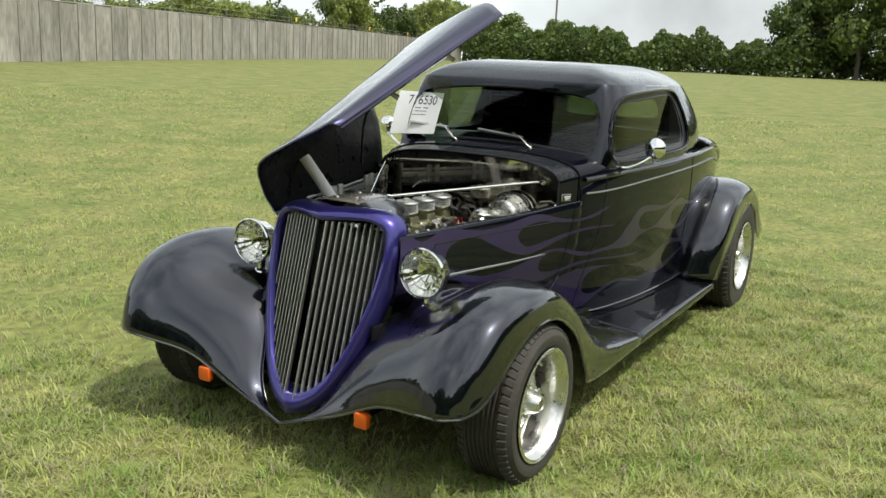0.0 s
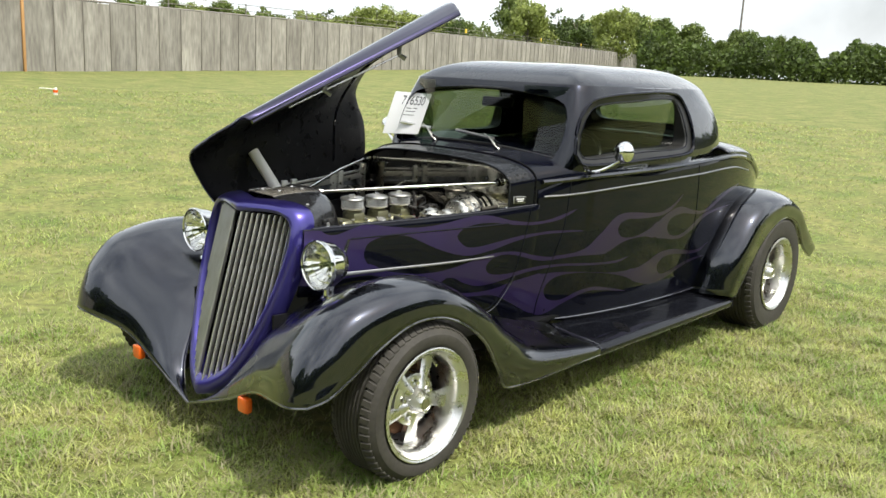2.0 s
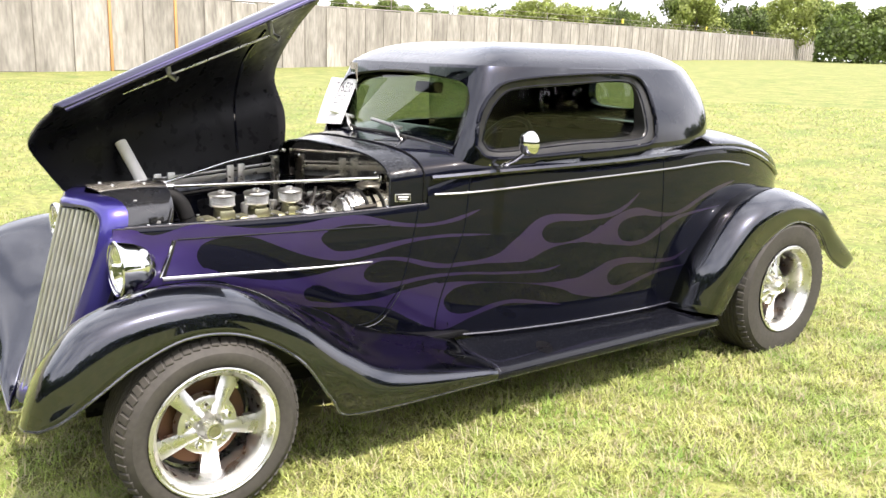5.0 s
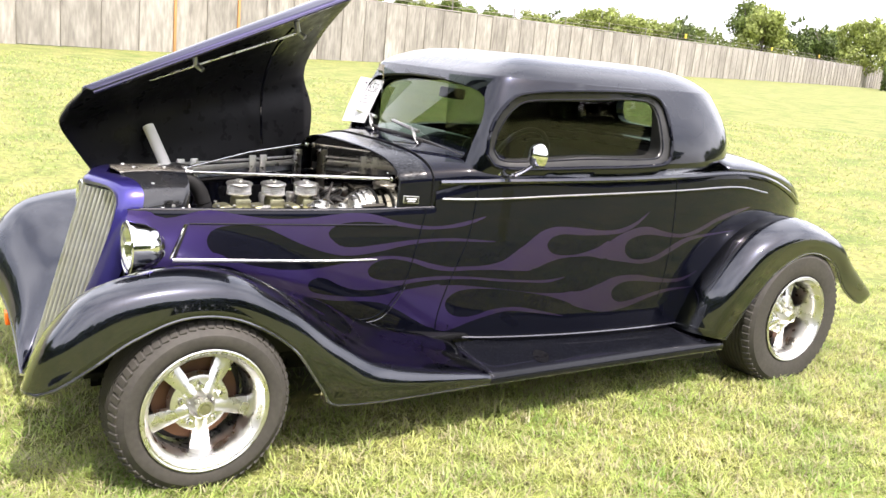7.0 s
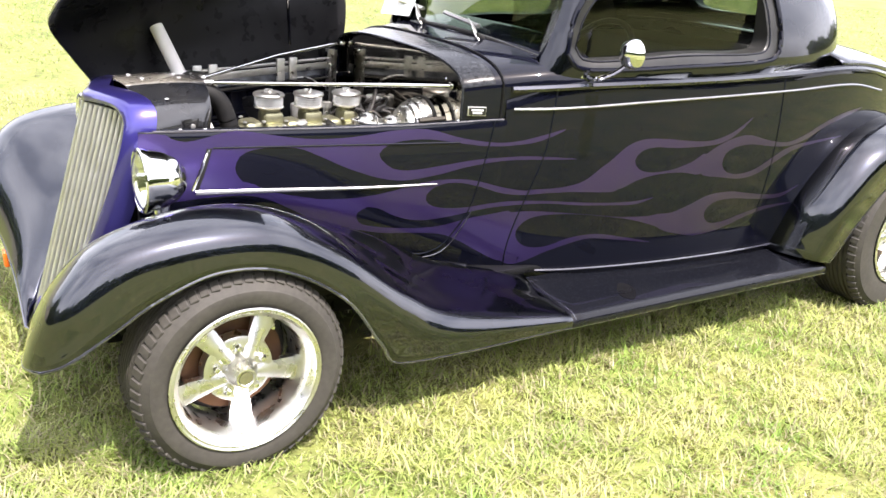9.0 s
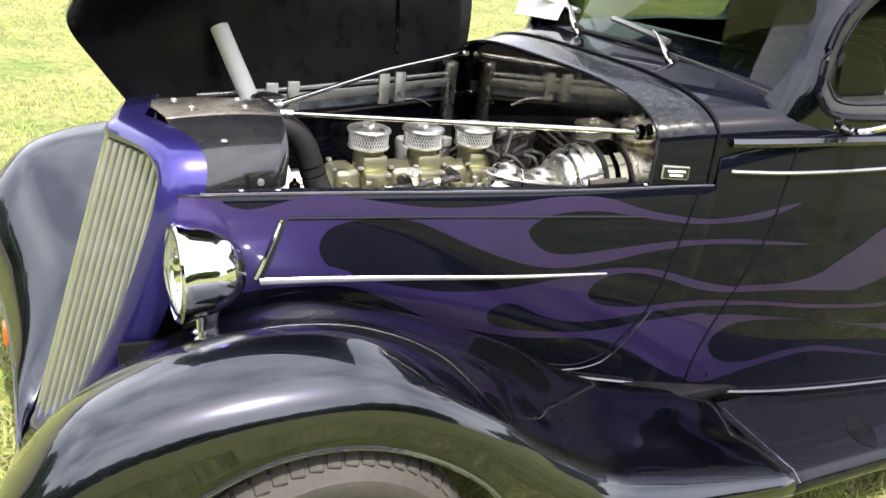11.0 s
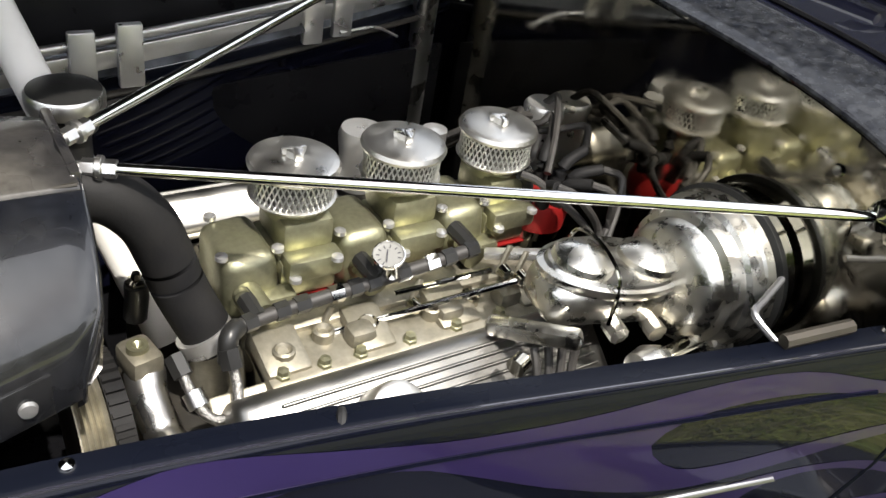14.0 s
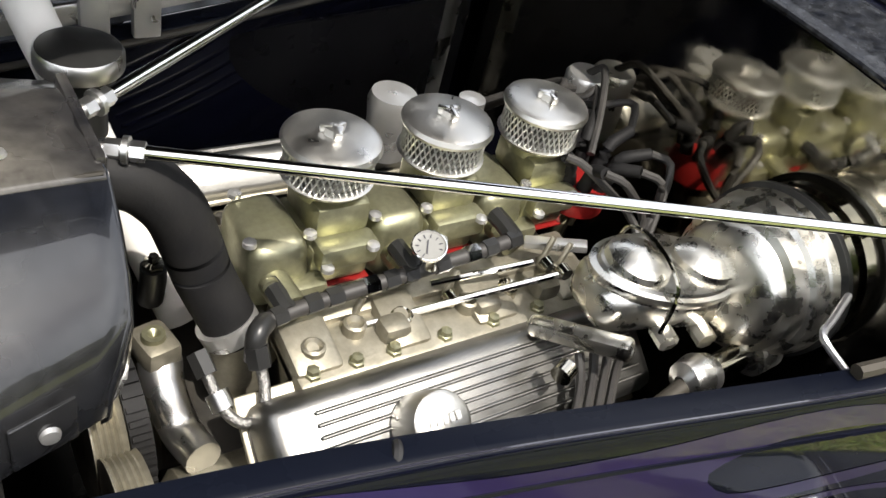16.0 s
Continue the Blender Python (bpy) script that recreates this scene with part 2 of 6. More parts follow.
def sheet_glass(name, tint, low):
    """Tinted sheet glass: what lies behind shows through the tint, its skin mirrors more the flatter it is seen."""
    m = bpy.data.materials.new(name)
    m.use_nodes = True
    nodes, links = m.node_tree.nodes, m.node_tree.links
    nodes.remove(nodes["Principled BSDF"])
    clear, skin = nodes.new("ShaderNodeBsdfTransparent"), nodes.new("ShaderNodeBsdfGlossy")
    clear.inputs["Color"].default_value = (*tint, 1)
    skin.inputs["Roughness"].default_value = 0.0
    facing, steep, both = nodes.new("ShaderNodeLayerWeight"), nodes.new("ShaderNodeMath"), nodes.new("ShaderNodeMixShader")
    facing.inputs["Blend"].default_value = 0.5
    steep.operation, steep.inputs[1].default_value = "POWER", 4.0
    gloss = nodes.new("ShaderNodeMapRange")
    gloss.inputs["To Min"].default_value = low
    links.new(facing.outputs["Facing"], steep.inputs[0])
    links.new(steep.outputs[0], gloss.inputs["Value"])
    for a, b in ((gloss.outputs[0], both.inputs[0]), (clear.outputs[0], both.inputs[1]), (skin.outputs[0], both.inputs[2]), (both.outputs[0], nodes["Material Output"].inputs["Surface"])):
        links.new(a, b)
    return m


GLASS = sheet_glass("tinted_glass", (0.42, 0.48, 0.42), 0.04)


# ---- helpers of this scene ----
YC = 0.02                              # the car's middle plane


def part(name, bm, mat, parent=None, label="", smooth=40, thick=0.0, off=0.0):
    """Links a bmesh as one mesh object, under a thing or a part."""
    me = bpy.data.meshes.new(name)
    bmesh.ops.recalc_face_normals(bm, faces=bm.faces) if not thick else None
    bm.to_mesh(me)
    bm.free()
    for mt in mat if isinstance(mat, (list, tuple)) else [mat]:
        me.materials.append(mt)
    if smooth:
        me.shade_smooth()
        me.set_sharp_from_angle(angle=radians(smooth))
    ob = new(name, me)
    if parent:
        ob.parent = parent
    if label:
        tagged(ob, label)
    if thick:
        s = ob.modifiers.new("thickness", "SOLIDIFY")
        s.thickness, s.offset = thick, off
        if smooth:
            ob.modifiers.new("even_normals", "WEIGHTED_NORMAL").weight = 80
    return ob


def spline(pts, n):
    """n + 1 points on a smooth curve through the points."""
    p = np.array(pts, float)
    d = np.r_[0, np.cumsum(np.sqrt((np.diff(p, axis=0) ** 2).sum(1)) ** 0.5 + 1e-9)]
    d /= d[-1]
    m = np.zeros_like(p)
    for i in range(len(p)):
        a, b = max(i - 1, 0), min(i + 1, len(p) - 1)
        m[i] = (p[b] - p[a]) / (d[b] - d[a])
    t = np.linspace(0, 1, n + 1)
    k = np.clip(np.searchsorted(d, t, "right") - 1, 0, len(p) - 2)
    h = d[k + 1] - d[k]
    s = ((t - d[k]) / h)[:, None]
    h = h[:, None]
    return (2 * s**3 - 3 * s**2 + 1) * p[k] + (s**3 - 2 * s**2 + s) * h * m[k] + (-2 * s**3 + 3 * s**2) * p[k + 1] + (s**3 - s**2) * h * m[k + 1]


def curve_at(pairs):
    """A smooth function through (x, value) pairs."""
    xs, ys = np.array(pairs, float).T
    m = np.gradient(ys, xs)

    def value(x):
        x = min(max(x, xs[0]), xs[-1])
        k = min(int(np.searchsorted(xs, x, "right")) - 1, len(xs) - 2)
        h = xs[k + 1] - xs[k]
        s = (x - xs[k]) / h
        return (2*s**3 - 3*s**2 + 1) * ys[k] + (s**3 - 2*s**2 + s) * h * m[k] + (-2*s**3 + 3*s**2) * ys[k+1] + (s**3 - s**2) * h * m[k+1]
    return value


def grid(rows, bm=None, close_u=False, close_v=False):
    """A sheet of faces over rows of points."""
    bm = bm or bmesh.new()
    vs = [[bm.verts.new(tuple(p)) for p in r] for r in rows]
    nr, nc = len(vs), len(vs[0])
    for i in range(nr if close_v else nr - 1):
        for j in range(nc if close_u else nc - 1):
            q = [vs[i][j], vs[i][(j + 1) % nc], vs[(i + 1) % nr][(j + 1) % nc], vs[(i + 1) % nr][j]]
            if len(set(q)) == 4:
                bm.faces.new(q)
    return bm


def patch(columns, nu, nv):
    """A smooth sheet through columns of control points: rows of points."""
    cols = [spline(c, nv) for c in columns]
    return [spline([c[i] for c in cols], nu) for i in range(nv + 1)]


def side_of(rows, side):
    """Rows of (x, w, z), w the distance from the middle plane, set to one side of the car."""
    return [[(x, YC + side * w, z) for x, w, z in r] for r in rows]


def turned(profile, n=32, axis="y", at=(0, 0, 0), bm=None, closed=False):
    """A turned body: profile of (along, radius) round an axis."""
    rows = []
    for a, r in profile:
        ring = []
        for i in range(n):
            c, s = r * math.cos(2 * math.pi * i / n), r * math.sin(2 * math.pi * i / n)
            v = {"x": (a, c, s), "y": (c, a, s), "z": (c, s, a)}[axis]
            ring.append(tuple(Vector(v) + Vector(at)))
        rows.append(ring)
    return grid(rows, bm, close_u=True, close_v=closed)


def tube(pts, r, n=10, bm=None, smooth_n=0, taper=None, caps=True):
    """A round rod along points."""
    p = [Vector(tuple(q)) for q in (spline(pts, smooth_n) if smooth_n else pts)]
    rows = []
    up = Vector((0, 0, 1))
    for i, q in enumerate(p):
        d = (p[min(i + 1, len(p) - 1)] - p[max(i - 1, 0)]).normalized()
        a = d.cross(up if abs(d.z) < 0.95 else Vector((0, 1, 0))).normalized()
        b = a.cross(d)
        rr = r * (1 + (taper - 1) * i / (len(p) - 1)) if taper else r
        rows.append([tuple(q + a * rr * math.cos(2 * math.pi * k / n) + b * rr * math.sin(2 * math.pi * k / n)) for k in range(n)])
    had = len(bm.faces) if bm else 0
    bm = grid(rows, bm, close_u=True)
    if caps:
        bm.verts.ensure_lookup_table()
        total = len(bm.verts)
        bm.faces.new([bm.verts[total - n * len(p) + k] for k in range(n)])
        bm.faces.new([bm.verts[total - n + k] for k in range(n)])
    return bm


def box(size, at=(0, 0, 0), turn=(0, 0, 0), bevel=0.0, bm=None, segments=2, taper=None):
    """A box with rounded edges; taper scales its top."""
    b = bmesh.new()
    bmesh.ops.create_cube(b, size=1.0)
    for v in b.verts:
        if taper and v.co.z > 0:
            v.co.x *= taper[0]
            v.co.y *= taper[1]
        v.co = Vector((v.co.x * size[0], v.co.y * size[1], v.co.z * size[2]))
    if bevel:
        bmesh.ops.bevel(b, geom=list(b.edges), offset=bevel, segments=segments, profile=0.5, affect="EDGES")
    m = pose(*at, *turn)
    for v in b.verts:
        v.co = m @ v.co
    if bm is None:
        return b
    joined(bm, b)
    return bm


def joined(bm, b):
    me = bpy.data.meshes.new("tmp")
    b.to_mesh(me)
    b.free()
    bm.from_mesh(me)
    bpy.data.meshes.remove(me)


def moved(bm, m):
    for v in bm.verts:
        v.co = m @ v.co
    return bm


def ground_z(x, y):
    d = math.hypot(x - 1.0, y)
    return 2.6 * (1 - math.exp(-max(0.0, d - 5.0) / 75.0))


# ---- ground ----
def build_ground():
    radii = [0.4, 0.8, 1.2, 1.6, 2, 2.5, 3, 3.6, 4.4, 5.5, 7, 9, 12, 16, 22, 30, 40, 55, 75, 100, 140, 200, 320, 600, 1200, 2500]
    rows = [[(1.0 + r * math.cos(a), r * math.sin(a), ground_z(1.0 + r * math.cos(a), r * math.sin(a)) + 0.012 * noise.noise((r * math.cos(a) * 0.7, r * math.sin(a) * 0.7, 0)) * min(1, r / 4)) for a in np.linspace(0, 2 * math.pi, 96, endpoint=False)] for r in radii]
    bm = grid(rows, close_u=True)
    c = bm.verts.new((1.0, 0, 0))
    bm.verts.ensure_lookup_table()
    for i in range(96):
        bm.faces.new([bm.verts[i], bm.verts[(i + 1) % 96], c])
    ob = part("ground", bm, TURF)
    tagged(ob, "sunlit mown lawn with patches of straw-yellow grass", "lawn", kind="structure")


build_ground()

from mathutils.geometry import tessellate_polygon

# ---- the car ----
car = new("coupe")
tagged(car, "black vintage hot rod coupe with purple flames, hood raised", "car")

# half widths of the body at the belt and at the sill, along the car
belt_w = curve_at([(-0.1, 0.285), (0.12, 0.305), (0.3, 0.335), (0.6, 0.405), (0.9, 0.485), (1.15, 0.575), (1.6, 0.655), (2.0, 0.69), (2.3, 0.70), (2.62, 0.685), (2.95, 0.63), (3.26, 0.52), (3.48, 0.38)])
belt_z = curve_at([(-0.1, 0.80), (0.3, 0.81), (0.9, 0.875), (1.15, 0.958), (1.8, 0.99), (2.12, 1.008), (2.5, 1.028), (2.73, 1.01), (2.95, 0.96), (3.26, 0.85), (3.48, 0.70)])
sill_z = curve_at([(-0.1, 0.55), (0.3, 0.50), (0.6, 0.38), (1.0, 0.27), (2.4, 0.255), (2.7, 0.27), (3.48, 0.32)])


def side_w(x, z):
    """Half width of the body side at a height: full a little under the belt, tucked in at the sill."""
    top, low = belt_z(x), sill_z(x)
    s = min(max((z - low) / (top - low), 0.0), 1.25)
    tuck = 0.085 if x > 0.9 else 0.03 + 0.055 * max(0.0, x) / 0.9
    full = belt_w(x)
    bulge = 0.012 * math.sin(math.pi * min(s, 1.0))
    return full - tuck * max(0.0, 1 - s) ** 1.6 + bulge


def side_sheet(x0, x1, nx, nz, top=None, low=None, out=0.0):
    rows = []
    for i in range(nx + 1):
        x = x0 + (x1 - x0) * i / nx
        hi, lo = (top or belt_z)(x), (low or sill_z)(x)
        rows.append([(x, side_w(x, lo + (hi - lo) * j / nz) + out, lo + (hi - lo) * j / nz) for j in range(nz + 1)])
    return rows


# greenhouse: plan outline at belt level and at the roof's edge, from the windshield round to the back
def ring_at(v, n=64):
    """Half outline of the cab at height fraction v (0 belt, 1 roof edge)."""
    z0 = [1.03, 0.97, 0.965, 0.985, 1.01, 1.03, 1.06, 1.07]
    base = [(1.09, 0.0), (1.097, 0.46), (1.16, 0.570), (1.55, 0.64), (2.1, 0.68), (2.52, 0.61), (2.735, 0.36), (2.80, 0.0)]
    roof = [(1.235, 0.0), (1.243, 0.43), (1.315, 0.52), (1.6, 0.555), (2.08, 0.565), (2.475, 0.495), (2.645, 0.27), (2.70, 0.0)]
    pts = []
    for (x0, w0), (x1, w1), zz in zip(base, roof, z0):
        bow = 0.02 * math.sin(math.pi * v)
        pts.append((x0 + (x1 - x0) * (v**1.4 if x0 > 2.3 else v) + bow * (1 if x0 > 2.3 else -0.3), w0 + (w1 - w0) * v**1.25 + bow * (w0 > 0), zz + (1.36 - zz) * v))
    return spline(pts, n)


def cab_rows(n=64):
    rows = [ring_at(v, n) for v in np.linspace(0, 1, 15)]
    rows.insert(0, [(x, max(w, belt_w(x) - 0.004) if 1.16 < x < 2.6 and w > 0.4 else w, min(z, belt_z(x)) - 0.004) for x, w, z in rows[0]])
    edge = rows[-1]
    for k in (0.01, 0.025, 0.045, 0.07, 0.10, 0.14, 0.19, 0.25, 0.32, 0.41, 0.52, 0.65, 0.8, 0.93):
        cx = 1.92
        lift = 0.102 * (1 - (1 - k) ** 5.2)
        rows.append([(cx + (x - cx) * (1 - k), w * (1 - k), z + lift) for x, w, z in edge])
    return rows


def both_sides(rows):
    """Closes half rows into a full outline by mirroring."""
    out = []
    for r in rows:
        near = [(x, YC - w, z) for x, w, z in r]
        far = [(x, YC + w, z) for x, w, z in r[1:-1]][::-1]
        out.append(near + far)
    return out


def cut(ob, cutters):
    """Cuts openings and bakes the result into the mesh."""
    for c in cutters:
        m = ob.modifiers.new("cut", "BOOLEAN")
        m.operation, m.solver, m.object = "DIFFERENCE", "EXACT", c
    bpy.context.view_layer.update()
    me = bpy.data.meshes.new_from_object(ob.evaluated_get(bpy.context.evaluated_depsgraph_get()))
    ob.modifiers.clear()
    ob.data = me
    me.shade_smooth()
    me.set_sharp_from_angle(angle=radians(35))
    for c in cutters:
        bpy.data.objects.remove(c)


def rounded_prism(outline, axis, a, b):
    """A prism over a smooth closed outline of (p, q), along an axis from a to b."""
    pts = spline(list(outline) + [outline[0]], 48)[:-1]
    at = (lambda p, q, d: (p, d, q)) if axis == "y" else (lambda p, q, d: (d, p, q))
    bm = grid([[at(p, q, d) for p, q in pts] for d in (a, b)], close_u=True)
    bm.verts.ensure_lookup_table()
    n = len(pts)
    bm.faces.new([bm.verts[i] for i in range(n)])
    bm.faces.new([bm.verts[n + i] for i in range(n)])
    bmesh.ops.recalc_face_normals(bm, faces=bm.faces)
    return part("cutter", bm, SHADE, smooth=0)


door_window = [(1.186, 1.062), (1.205, 1.16), (1.262, 1.25), (1.36, 1.306), (1.70, 1.336), (2.0, 1.340), (2.085, 1.305), (2.112, 1.18), (2.100, 1.075), (2.02, 1.045), (1.65, 1.025), (1.35, 1.012), (1.225, 1.018)]
wind_screen = [(-0.49, 1.035), (-0.25, 1.062), (0.0, 1.07), (0.25, 1.062), (0.49, 1.035), (0.515, 1.10), (0.505, 1.225), (0.445, 1.292), (0.22, 1.322), (0, 1.328), (-0.22, 1.322), (-0.445, 1.292), (-0.505, 1.225), (-0.515, 1.10)]
rear_window = [(-0.26, 1.15), (0, 1.145), (0.26, 1.15), (0.31, 1.18), (0.29, 1.26), (0.22, 1.285), (0, 1.29), (-0.22, 1.285), (-0.29, 1.26), (-0.31, 1.18)]


def cab_point(x, z):
    """Half width of the cab's side at a place along it and a height."""
    ring = ring_at((z - 0.985) / (1.36 - 0.985), 64)
    side = [(p[0], p[1]) for p in ring if p[1] > 0.3]
    return float(np.interp(x, [p[0] for p in side], [p[1] for p in side]))


def screen_x(w, z):
    """Where the cab's front lies at a half width and a height."""
    return 1.09 + (z - 1.03) * 0.44 + 0.06 * (abs(w) / 0.5) ** 3


def build_cab():
    rows = both_sides(cab_rows())
    bm = grid(rows, close_u=True)
    bm.verts.ensure_lookup_table()
    n = len(rows[0])
    bm.faces.new([bm.verts[len(rows) * n - n + i] for i in range(n)])
    bmesh.ops.recalc_face_normals(bm, faces=bm.faces)
    cab = part("cab", bm, PAINT_LESS_SHEEN, car, thick=0.045, off=-1.0)
    cut(cab, [rounded_prism(door_window, "y", -1.2, 1.2), rounded_prism([(p + YC, q) for p, q in wind_screen], "x", 0.9, 1.6), rounded_prism([(p + YC, q) for p, q in rear_window], "x", 2.1, 3.0)])
    return cab


build_cab()


def build_body():
    for side in (-1, 1):
        rows = side_of(side_sheet(1.0, 3.48, 60, 14), side)
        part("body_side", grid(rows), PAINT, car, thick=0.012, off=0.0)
    deck_z = curve_at([(2.1, 1.05), (2.62, 1.095), (2.95, 1.06), (3.26, 0.96), (3.48, 0.80)])
    back = []
    for x in np.linspace(2.46, 3.48, 24):
        w, z = belt_w(x), belt_z(x)
        back.append([(x, YC + w * math.sin(a), z + max(deck_z(x) - z, 0.01) * abs(math.cos(a)) ** 0.8) for a in np.linspace(-math.pi / 2, math.pi / 2, 29)])
    part("deck", grid(back), PAINT_SHEEN, car, thick=0.015)
    end = back[-1]
    tail = [end] + [[(3.48 + 0.14 * math.sin(k * 1.5), YC + (y - YC) * (1 - 0.05 * k), z + (0.30 - z) * k) for x, y, z in end] for k in np.linspace(0.1, 1, 10)]
    part("tail_panel", grid(tail), PAINT, car, thick=0.015)
    # cowl between firewall and windshield
    cowl = []
    for x in np.linspace(0.86, 1.30, 18):
        w = belt_w(x) - 0.003
        low = 0.838 if x < 1.01 else belt_z(x) - 0.02
        side_top = min(0.925 + 0.15 * (x - 0.86), 0.965)
        top = 1.02 + 0.17 * max(0, x - 0.86)
        half = [(w, low), (w, (low + side_top) / 2)] + [(w * math.sin(a) ** 0.62, side_top + (top - side_top) * math.cos(a) ** 0.85) for a in np.linspace(math.pi / 2, 0.0, 18)]
        cowl.append([(x, YC - p, z) for p, z in half] + [(x, YC + p, z) for p, z in half[:-1][::-1]])
    part("cowl", grid(cowl), PAINT, car, thick=0.004)
    # polished firewall closing the engine bay
    fire = [(0.89, YC + (y - YC) * 0.985, z - 0.006) for x, y, z in cowl[1]]
    fire = [(0.89, YC - 0.40, 0.35), (0.89, YC - 0.44, 0.60)] + fire + [(0.89, YC + 0.44, 0.60), (0.89, YC + 0.40, 0.35)]
    bm = bmesh.new()
    bm.faces.new([bm.verts.new(p) for p in fire])
    wall = part("firewall", bm, STEEL, car, "dull polished steel firewall", smooth=0, thick=0.004)
    for y, z in ((-0.30, 0.945), (0.34, 0.945)):
        part("firewall_screw", turned([(0.884, 0.0), (0.884, 0.006), (0.888, 0.008)], 12, "x", (0, y, z)), CHROME, wall)
    # seam beside the cowl and a raised edge along the hood line
    part("cowl_bead", tube([(0.985, y + (0.003 if y > YC else -0.003), z + 0.003) for x, y, z in cowl[5]], 0.004, 6), UNDER, car)
    band = [[(x, y * 1.0 + (0.0025 if y > YC else -0.0025) * (1 if z < 0.95 else 0.3), z + 0.003) for x, y, z in row] for row in cowl[:5]]
    band = [r[3:-3] for r in band]
    part("cowl_flange", grid(band), SCUFF, car, "scuffed bare metal flange", thick=0.003)
    part("cowl_lip", tube([(0.862, y, z + 0.004) for x, y, z in cowl[0]], 0.0045, 8), SCUFF, car, "dirty bare metal edge")
    part("floor_pan", box((2.35, 1.06, 0.03), (2.1, YC, 0.30), bevel=0.01), UNDER, car)
    part("chassis_rail", box((3.4, 0.08, 0.10), (1.6, YC - 0.33, 0.30), bevel=0.01), SHADE, car)
    part("chassis_rail", box((3.4, 0.08, 0.10), (1.6, YC + 0.33, 0.30), bevel=0.01), SHADE, car)
    for side in (-1, 1):
        part("inner_fender_well", box((1.15, 0.012, 0.34), (0.36, YC + side * 0.30, 0.33), (0, 0, side * 4), bevel=0.004), UNDER, car)
    # Unseen sheets, added to stop light passing through under the car.
    part("front_pan", box((1.35, 0.70, 0.02), (0.42, YC, 0.235), bevel=0.006), UNDER, car)
    part("rear_pan", box((0.9, 1.0, 0.02), (2.95, YC, 0.25), bevel=0.006), UNDER, car)
    part("front_axle", tube([(0.03, YC - 0.62, 0.27), (0.03, YC + 0.62, 0.27)], 0.03, 12), SHADE, car)


build_body()


def build_hood_sides():
    edge = curve_at([(-0.1, 0.808), (0.1, 0.806), (0.3, 0.808), (0.5, 0.813), (0.8, 0.828), (1.0, 0.846), (1.03, 0.848)])
    for side in (-1, 1):
        rows = side_of(side_sheet(-0.10, 1.005, 44, 14, top=edge), side)
        panel = part("hood_side", grid(rows), PAINT, car, thick=0.012)
        lip = [[(x, YC + side * (side_w(x, edge(x)) + out), edge(x) + up) for out, up in ((0.0055, -0.004), (0.003, 0.001), (-0.004, 0.0022), (-0.024, 0.001), (-0.0265, -0.003), (-0.0265, -0.014))] for x in np.linspace(-0.06, 0.995, 24)]
        part("top_flange", grid(lip), FLANGE, panel, thick=0.003)
        part("flange_edge", tube([(r[1][0], r[1][1], r[1][2] + 0.0012) for r in lip], 0.0016, 6), EDGE_GLINT, panel)
        for x in (0.02, 0.091, 0.86, 0.95):
            part("button_screw", turned([(0.0, 0.007), (0.003, 0.006), (0.0045, 0.0)], 12, "z", (x, YC + side * (side_w(x, edge(x)) - 0.014), edge(x) + 0.003)), CHROME, panel)
    return edge


hood_edge = build_hood_sides()


def on_side(x, z, out):
    return (x, YC - side_w(x, z) - out, z)


def seam(name, pts, r, mat, out, n=24):
    """A thin line laid along the near body side through (x, z) points."""
    return part(name, tube([on_side(x, z, out) for x, z in spline(pts, n)], r, 6), mat, car)


